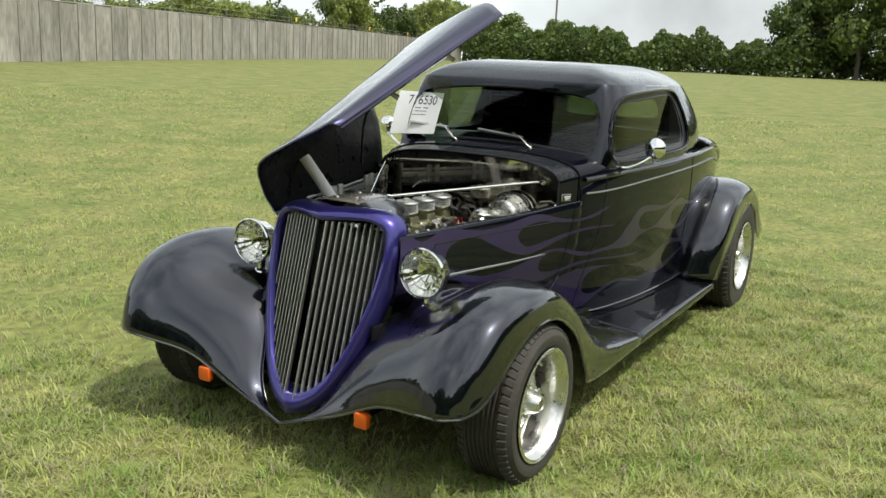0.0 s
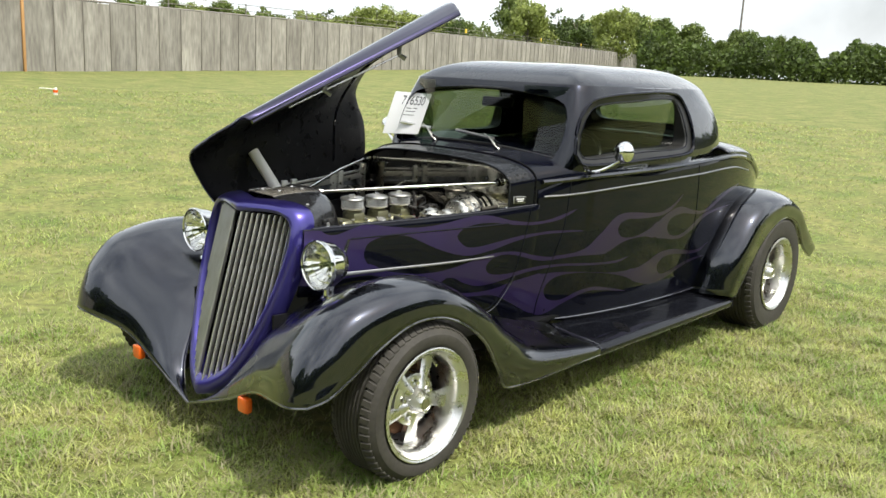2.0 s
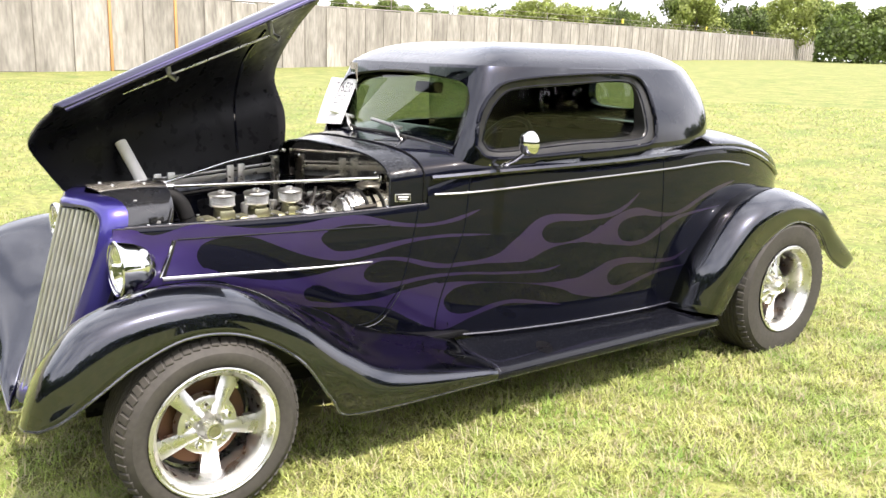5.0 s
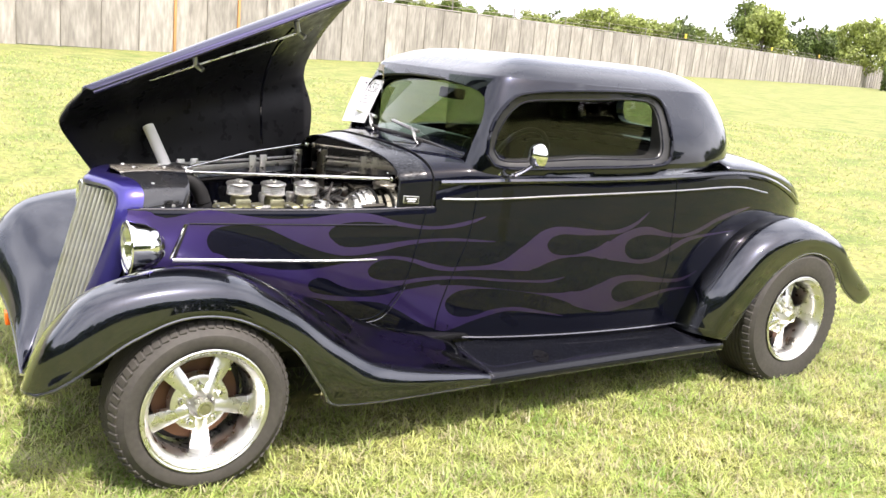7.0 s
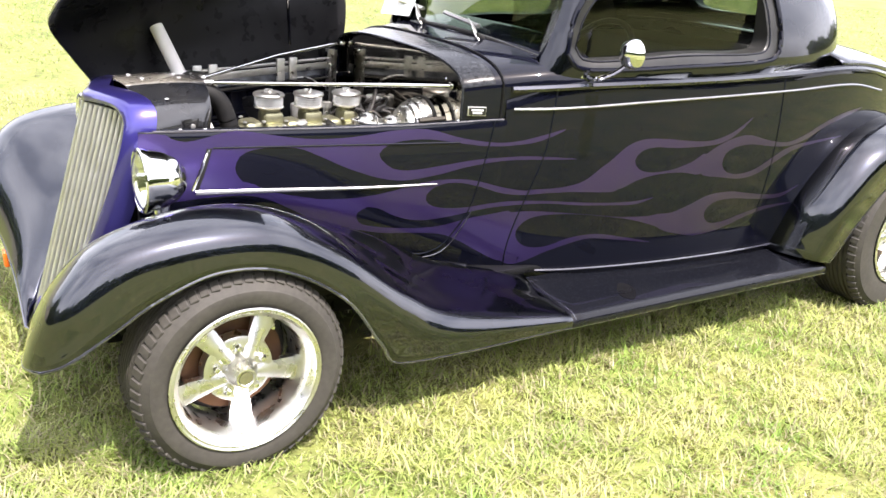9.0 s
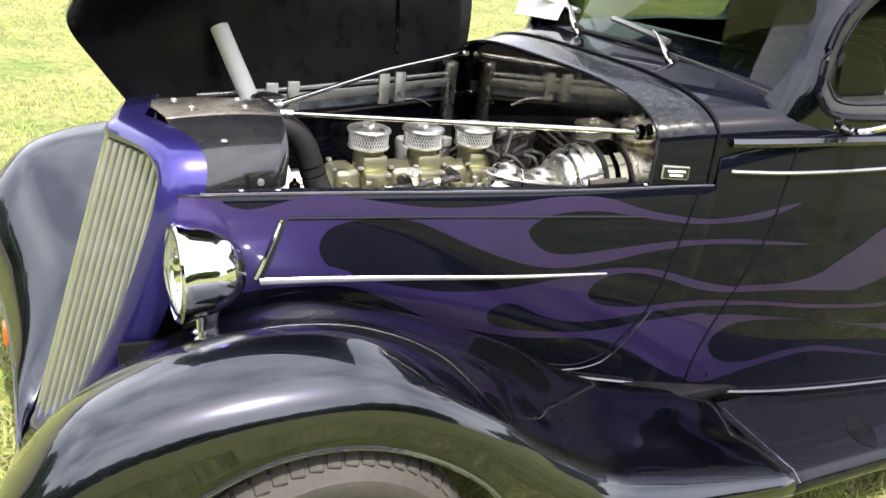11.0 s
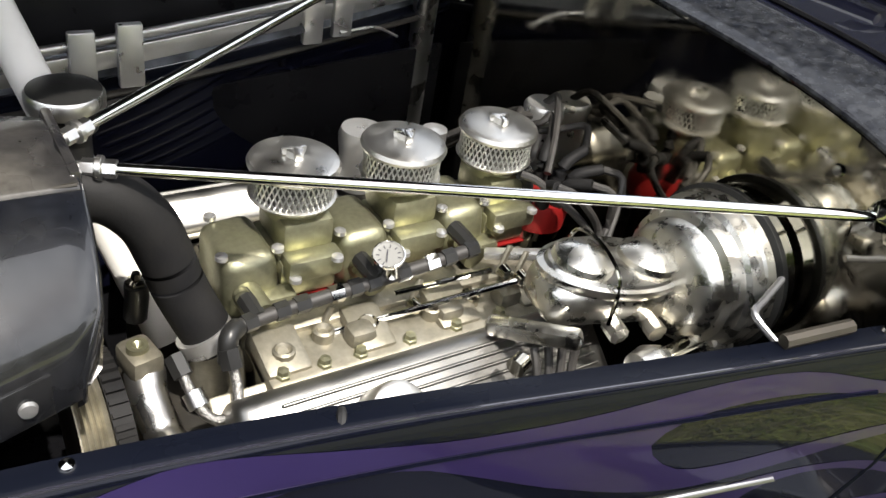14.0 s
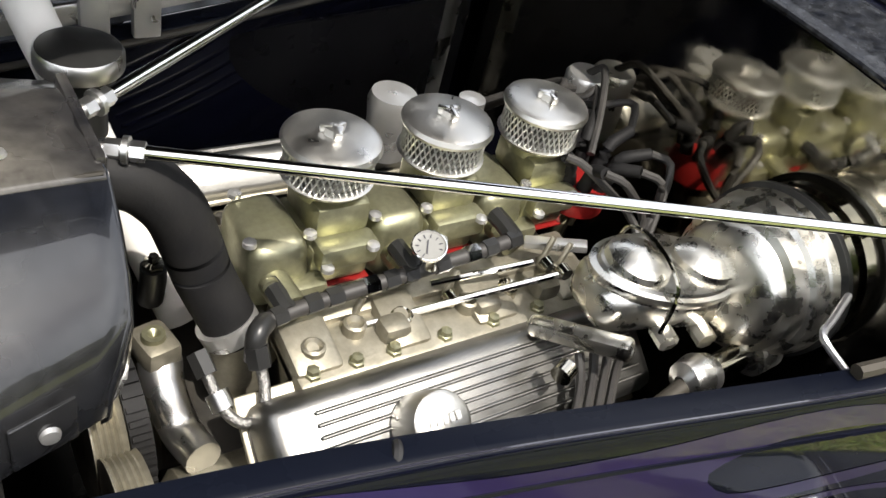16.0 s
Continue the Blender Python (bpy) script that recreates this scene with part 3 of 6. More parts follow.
def build_seams():
    seam("door_seam", [(1.155, 0.957), (1.148, 0.86), (1.137, 0.733), (1.105, 0.601), (1.081, 0.489), (1.072, 0.387), (1.08, 0.308), (1.103, 0.275)], 0.003, FLANGE, 0.0055)
    seam("door_seam", [(2.125, 1.0), (2.15, 0.78), (2.165, 0.592), (2.168, 0.44)], 0.003, FLANGE, 0.0055)
    seam("belt_bead", [(1.01, 0.945), (1.28, 0.965), (1.8, 0.985), (2.12, 1.0), (2.5, 1.018), (2.75, 0.995), (3.0, 0.93), (3.26, 0.835)], 0.011, PAINT_SHEEN, 0.009, 60)
    seam("chrome_stripe", [(1.02, 0.882), (1.157, 0.888), (1.54, 0.913), (2.13, 0.94), (2.54, 0.955), (2.8, 0.92)], 0.0045, BRUSHED, 0.010, 40)
    seam("hood_seam", [(0.381, 0.513), (0.514, 0.446), (0.696, 0.378), (0.788, 0.363), (0.849, 0.389), (0.883, 0.444), (0.921, 0.532), (0.943, 0.677), (0.965, 0.84)], 0.003, FLANGE, 0.006)
    seam("hood_bead", [(0.381, 0.497), (0.514, 0.431), (0.696, 0.363), (0.788, 0.348), (0.860, 0.372), (0.897, 0.435), (0.932, 0.53)], 0.0022, EDGE_GLINT, 0.007)
    seam("sill_bead", [(0.60, 0.39), (0.763, 0.335), (1.094, 0.300), (1.414, 0.290), (1.888, 0.286), (2.312, 0.288), (2.429, 0.30), (2.515, 0.36), (2.62, 0.52)], 0.005, EDGE_GLINT, 0.012, 50)
    # raised moulding on the hood side, and its vent slot
    pts = [(0.055, 0.617), (0.2, 0.614), (0.4, 0.614), (0.6, 0.618), (0.80, 0.627)]
    rows = [[on_side(x, z + 0.010 * (1 - k * 0.75), 0.006), on_side(x, z, 0.016 - 0.006 * k), on_side(x, z - 0.006 * (1 - k * 0.6), 0.006)] for k, (x, z) in zip(np.linspace(0, 1, 21), spline(pts, 20))]
    part("hood_moulding", grid(rows), BRUSHED, car, "tapering bright moulding", smooth=20, thick=0.003)
    slot = [[on_side(0.052 + k * 0.045 - 0.010, 0.628 + k * 0.128, 0.0075), on_side(0.052 + k * 0.045 + 0.012 - 0.006 * k, 0.628 + k * 0.128, 0.0075)] for k in np.linspace(0, 1, 8)]
    vent = part("hood_vent", grid(slot), SHADE, car, thick=0.002)
    seam_pts = [on_side(0.047 + k * 0.045, 0.628 + k * 0.128, 0.010) for k in np.linspace(0, 1, 8)]
    part("vent_trim", tube(seam_pts, 0.004, 6), CHROME, vent)
    # upper step line of the raised panel
    seam("panel_step", [(0.105, 0.757), (0.3, 0.757), (0.6, 0.762), (0.86, 0.768)], 0.0035, PAINT, 0.0065)


build_seams()

# flame outlines on the near side, as (x, height)
FLAMES = [
    [(-0.10, 0.805), (-0.03, 0.80), (-0.01, 0.787), (0.04, 0.778), (0.15, 0.804), (0.2, 0.804), (0.3, 0.789), (0.4, 0.779), (0.52, 0.785), (0.66, 0.808), (0.76, 0.809), (0.87, 0.782), (0.98, 0.77), (1.06, 0.78), (1.2, 0.821), (1.12, 0.78), (1.03, 0.762), (0.95, 0.757), (0.85, 0.767), (0.76, 0.778), (0.67, 0.772), (0.62, 0.752), (0.604, 0.724), (0.65, 0.682), (0.71, 0.676), (0.8, 0.689), (0.91, 0.709), (1.0, 0.72), (1.1, 0.727), (1.257, 0.717), (1.07, 0.714), (0.99, 0.706), (0.89, 0.685), (0.81, 0.662), (0.72, 0.644), (0.66, 0.642), (0.59, 0.656), (0.5, 0.688), (0.42, 0.725), (0.35, 0.751), (0.24, 0.751), (0.187, 0.733), (0.169, 0.701), (0.176, 0.668), (0.193, 0.645), (0.1, 0.645), (-0.10, 0.64)],
    [(0.43, 0.580), (0.517, 0.581), (0.6, 0.592), (0.683, 0.613), (0.757, 0.633), (0.833, 0.643), (0.921, 0.639), (1.011, 0.617), (1.089, 0.605), (1.115, 0.609), (1.219, 0.616), (1.301, 0.639), (1.38, 0.7), (1.40, 0.66), (1.44, 0.598), (1.362, 0.593), (1.258, 0.598), (1.164, 0.595), (1.085, 0.589), (1.014, 0.595), (0.946, 0.616), (0.878, 0.63), (0.824, 0.627), (0.782, 0.606), (0.77, 0.576), (0.791, 0.55), (0.848, 0.539), (0.914, 0.542), (0.977, 0.555), (1.056, 0.566), (1.169, 0.567), (1.292, 0.558), (1.424, 0.55), (1.533, 0.55), (1.608, 0.561), (1.536, 0.538), (1.426, 0.54), (1.294, 0.547), (1.171, 0.557), (1.059, 0.551), (0.98, 0.539), (0.896, 0.517), (0.821, 0.501), (0.744, 0.497), (0.676, 0.515), (0.617, 0.545), (0.58, 0.55), (0.50, 0.56)],
    [(1.36, 0.685), (1.39, 0.71), (1.448, 0.76), (1.512, 0.781), (1.609, 0.779), (1.742, 0.766), (1.832, 0.769), (1.92, 0.798), (1.998, 0.848), (1.938, 0.789), (1.866, 0.755), (1.776, 0.746), (1.659, 0.745), (1.559, 0.75), (1.507, 0.736), (1.488, 0.705), (1.513, 0.672), (1.564, 0.658), (1.648, 0.662), (1.744, 0.69), (1.80, 0.72), (1.80, 0.641), (1.709, 0.651), (1.594, 0.648), (1.515, 0.63), (1.435, 0.599), (1.38, 0.65)],
    [(1.795, 0.71), (1.839, 0.739), (1.926, 0.772), (2.005, 0.779), (2.112, 0.754), (2.221, 0.741), (2.309, 0.762), (2.417, 0.805), (2.539, 0.841), (2.68, 0.855), (2.442, 0.793), (2.333, 0.747), (2.244, 0.726), (2.136, 0.729), (2.031, 0.742), (1.95, 0.737), (1.9, 0.713), (1.894, 0.674), (1.927, 0.64), (1.997, 0.627), (2.076, 0.642), (2.15, 0.68), (2.228, 0.718), (2.338, 0.734), (2.58, 0.744), (2.342, 0.72), (2.253, 0.699), (2.159, 0.652), (2.083, 0.618), (2.002, 0.608), (1.901, 0.621), (1.795, 0.642)],
    [(-0.10, 0.645), (0.193, 0.648), (0.267, 0.615), (0.351, 0.594), (0.435, 0.580), (0.505, 0.565), (0.58, 0.55), (0.555, 0.532), (0.555, 0.508), (0.573, 0.487), (0.628, 0.475), (0.706, 0.468), (0.794, 0.468), (0.859, 0.479), (0.922, 0.499), (1.005, 0.519), (1.062, 0.527), (1.075, 0.45), (1.089, 0.384), (1.063, 0.335), (0.99, 0.367), (0.917, 0.41), (0.844, 0.441), (0.753, 0.449), (0.643, 0.452), (0.49, 0.482), (0.403, 0.517), (0.336, 0.553), (0.271, 0.585), (0.208, 0.6), (0.108, 0.601), (-0.10, 0.594)],
    [(1.06, 0.525), (1.13, 0.529), (1.237, 0.521), (1.367, 0.506), (1.492, 0.49), (1.606, 0.486), (1.67, 0.490), (1.67, 0.435), (1.646, 0.444), (1.538, 0.475), (1.409, 0.499), (1.302, 0.512), (1.202, 0.515), (1.134, 0.504), (1.1, 0.475), (1.091, 0.443), (1.114, 0.405), (1.157, 0.388), (1.216, 0.392), (1.285, 0.418), (1.359, 0.429), (1.441, 0.424), (1.651, 0.375), (1.445, 0.406), (1.363, 0.412), (1.29, 0.395), (1.21, 0.366), (1.146, 0.333), (1.103, 0.321), (1.062, 0.336), (1.085, 0.384), (1.07, 0.45)],
    [(1.665, 0.49), (1.72, 0.495), (1.803, 0.525), (1.873, 0.552), (1.985, 0.557), (2.091, 0.541), (2.203, 0.526), (2.296, 0.527), (2.385, 0.556), (2.302, 0.512), (2.21, 0.507), (2.1, 0.517), (1.995, 0.527), (1.915, 0.52), (1.877, 0.488), (1.888, 0.453), (1.929, 0.429), (1.994, 0.432), (2.088, 0.455), (2.203, 0.476), (2.38, 0.474), (2.227, 0.463), (2.111, 0.439), (2.004, 0.403), (1.927, 0.387), (1.847, 0.385), (1.747, 0.405), (1.665, 0.436)],
]


def build_flames():
    """Painted flames: thin shapes laid on the body side."""
    for outline in FLAMES:
        bm = bmesh.new()
        pts = [Vector((x, 0, z)) for x, z in spline(outline + [outline[0]], 3 * len(outline))[:-1]]
        vs = [bm.verts.new(p) for p in pts]
        for tri in tessellate_polygon([[(p.x, p.z, 0) for p in pts]]):
            bm.faces.new([vs[i] for i in tri])
        for k in range(60):
            cut_x = -0.1 + 0.05 * k
            bmesh.ops.bisect_plane(bm, geom=bm.verts[:] + bm.edges[:] + bm.faces[:], plane_co=(cut_x, 0, 0), plane_no=(1, 0, 0))
        for k in range(12):
            bmesh.ops.bisect_plane(bm, geom=bm.verts[:] + bm.edges[:] + bm.faces[:], plane_co=(0, 0, 0.3 + 0.05 * k), plane_no=(0, 0, 1))
        for v in bm.verts:
            v.co = Vector(on_side(v.co.x, v.co.z, 0.0068))
        part("flame", bm, FLAME, car, "purple painted flame")


build_flames()

# fenders: columns of (x, half width, height) from the outer lip to the inner seam
FRONT_FENDER = [
    [(-0.456, 0.770, 0.363), (-0.405, 0.808, 0.392), (-0.31, 0.823, 0.455), (-0.20, 0.826, 0.525), (-0.05, 0.83, 0.58), (0.12, 0.83, 0.56), (0.3, 0.83, 0.45), (0.42, 0.825, 0.29), (0.5, 0.82, 0.215), (1.14, 0.812, 0.205)],
    [(-0.484, 0.712, 0.356), (-0.453, 0.745, 0.436), (-0.395, 0.778, 0.525), (-0.28, 0.79, 0.622), (-0.08, 0.80, 0.665), (0.12, 0.80, 0.65), (0.32, 0.80, 0.545), (0.5, 0.80, 0.40), (0.68, 0.80, 0.30), (1.14, 0.806, 0.235)],
    [(-0.470, 0.615, 0.345), (-0.445, 0.630, 0.440), (-0.395, 0.645, 0.535), (-0.30, 0.66, 0.630), (-0.1, 0.66, 0.688), (0.12, 0.66, 0.676), (0.34, 0.66, 0.578), (0.55, 0.66, 0.43), (0.75, 0.67, 0.325), (1.14, 0.70, 0.25)],
    [(-0.418, 0.435, 0.308), (-0.392, 0.435, 0.385), (-0.345, 0.438, 0.455), (-0.27, 0.446, 0.522), (-0.12, 0.46, 0.592), (0.12, 0.50, 0.622), (0.34, 0.54, 0.562), (0.56, 0.57, 0.45), (0.78, 0.58, 0.35), (1.14, 0.62, 0.25)],
    [(-0.400, 0.250, 0.222), (-0.365, 0.262, 0.292), (-0.32, 0.282, 0.362), (-0.25, 0.305, 0.448), (-0.11, 0.32, 0.535), (0.12, 0.35, 0.588), (0.34, 0.40, 0.548), (0.56, 0.46, 0.47), (0.78, 0.52, 0.37), (1.14, 0.53, 0.28)],
    [(-0.405, 0.0, 0.132), (-0.365, 0.09, 0.160), (-0.315, 0.165, 0.255), (-0.21, 0.22, 0.405), (-0.06, 0.26, 0.515), (0.12, 0.30, 0.572), (0.34, 0.35, 0.538), (0.56, 0.42, 0.47), (0.78, 0.48, 0.37), (1.14, 0.50, 0.28)],
]
REAR_FENDER = [
    [(2.485, 0.820, 0.250), (2.585, 0.845, 0.426), (2.735, 0.855, 0.578), (2.945, 0.860, 0.658), (3.165, 0.855, 0.598), (3.315, 0.850, 0.445), (3.485, 0.840, 0.361), (3.585, 0.820, 0.370)],
    [(2.395, 0.810, 0.269), (2.465, 0.840, 0.500), (2.645, 0.850, 0.688), (2.925, 0.855, 0.748), (3.205, 0.850, 0.678), (3.385, 0.845, 0.538), (3.565, 0.835, 0.417), (3.625, 0.810, 0.389)],
    [(2.345, 0.700, 0.269), (2.415, 0.720, 0.519), (2.615, 0.740, 0.728), (2.925, 0.750, 0.798), (3.225, 0.740, 0.728), (3.425, 0.730, 0.568), (3.605, 0.720, 0.435), (3.665, 0.700, 0.398)],
    [(2.335, 0.560, 0.269), (2.425, 0.600, 0.519), (2.625, 0.620, 0.728), (2.925, 0.580, 0.798), (3.225, 0.480, 0.728), (3.425, 0.400, 0.568), (3.565, 0.360, 0.435), (3.615, 0.360, 0.398)],
]


def build_fenders():
    for side in (-1, 1):
        for name, cols, nv in (("front_fender", FRONT_FENDER, 60), ("rear_fender", REAR_FENDER, 48)):
            rows = side_of(patch(cols, 28, nv), side)
            fender = part(name, grid(rows), PAINT_SHEEN, car, thick=0.010)
            part("body_bead", tube([r[-1] for r in rows[2:-2]], 0.0045, 6), EDGE_GLINT, fender)
            part("rolled_edge", tube([r[0] for r in rows], 0.006, 8), EDGE_GLINT, fender)
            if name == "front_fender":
                part("front_edge", tube(rows[0], 0.006, 8), EDGE_GLINT, fender)
        rows = [[(x, 0.54, 0.275), (x, 0.56, 0.262), (x, 0.70, 0.25), (x, 0.79, 0.242), (x, 0.81, 0.228), (x, 0.812, 0.205)] for x in np.linspace(1.14, 2.485, 27)]
        board = part("running_board", grid(side_of(rows, side)), BOARD, car, thick=0.012)
        for x in (1.155, 2.465):
            part("board_joint", tube([p for p in side_of([[(x, 0.55, 0.2705), (x, 0.70, 0.2560), (x, 0.79, 0.2480), (x, 0.815, 0.23)]], side)[0]], 0.0022, 6), EDGE_GLINT, board)
        if side < 0:
            # Small uneven black patch lying on the near board.
            blot = bmesh.new()
            blot.faces.new([blot.verts.new((1.452 + 0.034 * math.cos(a) * (1 + 0.25 * math.sin(2 * a + 1)) + 0.018 * math.sin(a), -0.71 + 0.058 * math.sin(a), 0.2505 - 0.0889 * (-0.058 * math.sin(a) + 0.03) + 0.0072)) for a in np.linspace(0, 2 * math.pi, 28, endpoint=False)])
            part("oil_spot", blot, UNDER, board, "small black blot", smooth=0)
        part("outer_bead", tube([(x, YC + side * 0.812, 0.205) for x in (1.14, 1.8, 2.485)], 0.006, 8), EDGE_GLINT, board)
        part("exhaust_tip", tube([(2.2, YC + side * 0.66, 0.155), (2.47, YC + side * 0.70, 0.15)], 0.028, 16, caps=False), SHADE, car, thick=0.004)


build_fenders()


def shell_outline(k):
    """Grille shell outline (half width, height), k from 0 at the top middle to 1 at the bottom tip."""
    return spline([(0.0, 0.890), (0.10, 0.894), (0.20, 0.889), (0.262, 0.860), (0.285, 0.80), (0.285, 0.70), (0.265, 0.55), (0.215, 0.375), (0.145, 0.235), (0.07, 0.168), (0.0, 0.148)], 40)


def grille_x(w, z):
    return -0.39 + (z - 0.15) * 0.275 + 0.30 * w


BAR_SECTION = [(0.004 - 0.010 * math.cos(a), 0.0031 * math.sin(a)) for a in np.linspace(0, 2 * math.pi, 10, endpoint=False)]


def build_grille():
    half = shell_outline(0)
    ring = [(w, z) for w, z in half] + [(-w, z) for w, z in half[1:-1][::-1]]
    cz = 0.55
    rows = []
    for inset, depth in ((0.0, 0.075), (0.0, 0.05), (0.006, 0.018), (0.018, 0.003), (0.030, 0.0), (0.042, 0.006), (0.049, 0.02), (0.051, 0.06)):
        r = []
        for w, z in ring:
            d = math.hypot(w, (z - cz) * 0.75) + 1e-6
            wi, zi = w * (1 - inset / max(d, 0.1)), cz + (z - cz) * (1 - inset * (0.75 if z > cz else 1.25) / max(d, 0.1))
            r.append((grille_x(abs(wi), zi) + depth, YC + wi, zi))
        rows.append(r)
    shell = part("grille_shell", grid(rows, close_u=True), PURPLE, car, "glossy purple grille surround")
    for i in range(-10, 11):
        w = i * 0.0222
        if abs(w) < 0.001:
            continue
        top = 0.845 if abs(w) < 0.2 else 0.83
        low = 0.20 + 0.33 * (abs(w) / 0.24) ** 1.9
        pts = [(grille_x(abs(w), z) + 0.030 + 0.12 * (abs(w) - 0.2), YC + w, z) for z in np.linspace(low, top, 5)]
        blade = [[(x + dx, y + dy, z) for dx, dy in BAR_SECTION] for x, y, z in pts]
        part("grille_bar", grid(blade, close_u=True), GRILLE, shell)
    part("radiator", box((0.05, 0.40, 0.54), (0.02, YC, 0.52), bevel=0.01), SHADE, car)


build_grille()


def build_hood():
    """The raised hood, hinged along the far side: sections at its front and rear ends."""
    front = [(-0.09, 0.33, 0.825), (-0.16, 0.325, 0.92), (-0.23, 0.28, 1.025), (-0.228, 0.16, 1.10), (-0.20, 0.04, 1.165), (-0.195, -0.02, 1.195), (-0.17, -0.045, 1.185)]
    rear = [(0.885, 0.50, 0.87), (0.93, 0.565, 1.10), (0.89, 0.59, 1.28), (0.90, 0.42, 1.47), (0.91, 0.12, 1.645), (0.89, -0.03, 1.69), (0.84, -0.13, 1.645)]
    cols = [[tuple(np.array(a) + (np.array(b) - a) * k) for k in np.linspace(0, 1, 6)] for a, b in zip(np.array(front), np.array(rear))]
    sheet = patch(cols, 36, 24)
    hood = part("hood", grid(sheet), [HOODPAINT, UNDER], car, "raised hood with purple-tinged outer edge", thick=0.012)
    hood.modifiers[0].material_offset = 1
    edge = [r[-1] for r in sheet]
    part("hood_edge_trim", tube([(x, y, z - 0.004) for x, y, z in edge], 0.008, 8), HOODPAINT, hood)
    rod = [Vector((0.035, 0.005, 1.232)), Vector((0.20, -0.005, 1.299)), Vector((0.598, -0.015, 1.454))]
    part("latch_rod", tube(rod, 0.0045, 8), POLISHED, hood)
    for p, q in ((rod[1], Vector((0.188, -0.02, 1.335))), (rod[2], Vector((0.58, -0.03, 1.50)))):
        part("latch_bracket", tube([p + Vector((0.02, -0.02, -0.015)), p, q], 0.011, 8), BRUSHED, hood)
    part("stiffener", tube([(0.60, 0.05, 1.47), (0.60, 0.25, 1.36), (0.625, 0.42, 1.18), (0.65, 0.46, 0.95)], 0.006, 8, smooth_n=12), PAINT, hood)


build_hood()


def build_wheel(x, w, z, r, half, rim, side, dish):
    """A wheel with tyre, five-spoke rim and hub; its outer face looks to -y."""
    hub = new("wheel")
    hub.parent = car
    hub.location = (x, YC + side * w, z)
    hub.rotation_euler = (0, 0.35 if dish > 0.08 else 0.56, 0 if side < 0 else math.pi)
    groove = []
    for a in np.linspace(-half + 0.035, half - 0.035, 9):
        groove += [(a - 0.006, r), (a - 0.004, r - 0.008), (a + 0.004, r - 0.008), (a + 0.006, r)]
    outer = [(half - 0.02, rim - 0.012), (half - 0.006, rim + 0.003), (half - 0.001, rim + 0.012), (half + 0.001, rim + 0.018), (half + 0.005, (rim + r) / 2), (half + 0.003, r - 0.034), (half - 0.001, r - 0.030), (half - 0.012, r - 0.012), (half - 0.03, r - 0.002)]
    full = [(-a, b) for a, b in outer] + groove + [(a, b) for a, b in outer[::-1]]
    tyre = part("tyre", turned(full, 64), RUBBER, hub, smooth=30)
    blocks = bmesh.new()
    for i in range(60):
        m = Matrix.Rotation(2 * math.pi * i / 60, 4, "Y")
        for sgn in (-1, 1):
            joined(blocks, moved(box((0.023, 0.034, 0.010), (0, sgn * (half - 0.024), r - 0.0068), (sgn * -28, 0, 12 * sgn), bevel=0.002, segments=1), m))
    tagged(part("tread", blocks, RUBBER, tyre, smooth=0), kind="stuff")
    barrel = [(-half - 0.001, rim - 0.006), (-half - 0.006, rim + 0.002), (-half - 0.004, rim + 0.006), (-half - 0.001, rim + 0.004), (-half - 0.004, rim - 0.008), (-half + 0.012, rim - 0.018), (-half + 0.02, rim - 0.026), (-half + 0.04, rim - 0.030), (-half + dish, rim - 0.034), (half - 0.02, rim - 0.03), (half, rim)]
    part("rim", turned(barrel, 64), POLISHED, hub, "polished deep rim")
    star = bmesh.new()
    face = -half + dish
    for i in range(5):
        a = i * 2 * math.pi / 5 + math.pi / 2
        secs = []
        for f in np.linspace(0, 1, 9):
            d = 0.03 + (rim - 0.058) * f
            wid = 0.015 + 0.019 * f ** 0.8
            lift = face - 0.026 * (1 - f) ** 1.4 + 0.012 * f
            secs.append([(d, lift + 0.030, -wid * 0.9), (d, lift + 0.006, -wid), (d, lift, -wid * 0.55), (d, lift - 0.003, 0), (d, lift, wid * 0.55), (d, lift + 0.006, wid), (d, lift + 0.030, wid * 0.9)])
        joined(star, moved(grid(secs, close_u=True), Matrix.Rotation(-a, 4, "Y")))
    part("spokes", star, POLISHED, hub, "five thick polished spokes")
    part("hub_plate", turned([(face - 0.004, 0.0), (face - 0.008, 0.080), (face - 0.002, 0.094), (face + 0.03, 0.098)], 40), POLISHED, hub)
    cap = part("centre_cap", turned([(face - 0.062, 0.0), (face - 0.062, 0.019), (face - 0.066, 0.022), (face - 0.066, 0.027), (face - 0.060, 0.030), (face - 0.045, 0.037), (face - 0.03, 0.043), (face - 0.010, 0.047), (face + 0.0, 0.050)], 24), POLISHED, hub)
    part("cap_badge", turned([(face - 0.0635, 0.018), (face - 0.0645, 0.0)], 20), BRASSY, cap)
    for i in range(5):
        a = (i + 0.5) * 2 * math.pi / 5 + math.pi / 2
        part("lug_nut", turned([(face - 0.028, 0.0), (face - 0.026, 0.007), (face - 0.020, 0.011), (face, 0.012)], 6, at=(0.066 * math.cos(a), 0, 0.066 * math.sin(a))), CHROME, hub)
    part("brake_disc", turned([(face + 0.05, 0.05), (face + 0.05, rim - 0.06), (face + 0.065, rim - 0.06)], 40), material("rusty_disc", (0.10, 0.055, 0.035), 0.6, metal=0.6, second=(0.2, 0.09, 0.04), second_scale=12), hub)
    part("wheel_back", turned([(face + 0.09, 0.0), (face + 0.09, rim - 0.035)], 32), SHADE, hub)
    part("valve_stem", tube([(0.02, face + 0.01, rim - 0.045), (0.018, face - 0.02, rim - 0.06)], 0.005, 8), CHROME, hub)
    return hub


for side in (-1, 1):
    build_wheel(0.022, 0.735, 0.270, 0.285, 0.10, 0.20, side, 0.075)
    build_wheel(2.94, 0.735, 0.326, 0.345, 0.125, 0.210, side, 0.085)


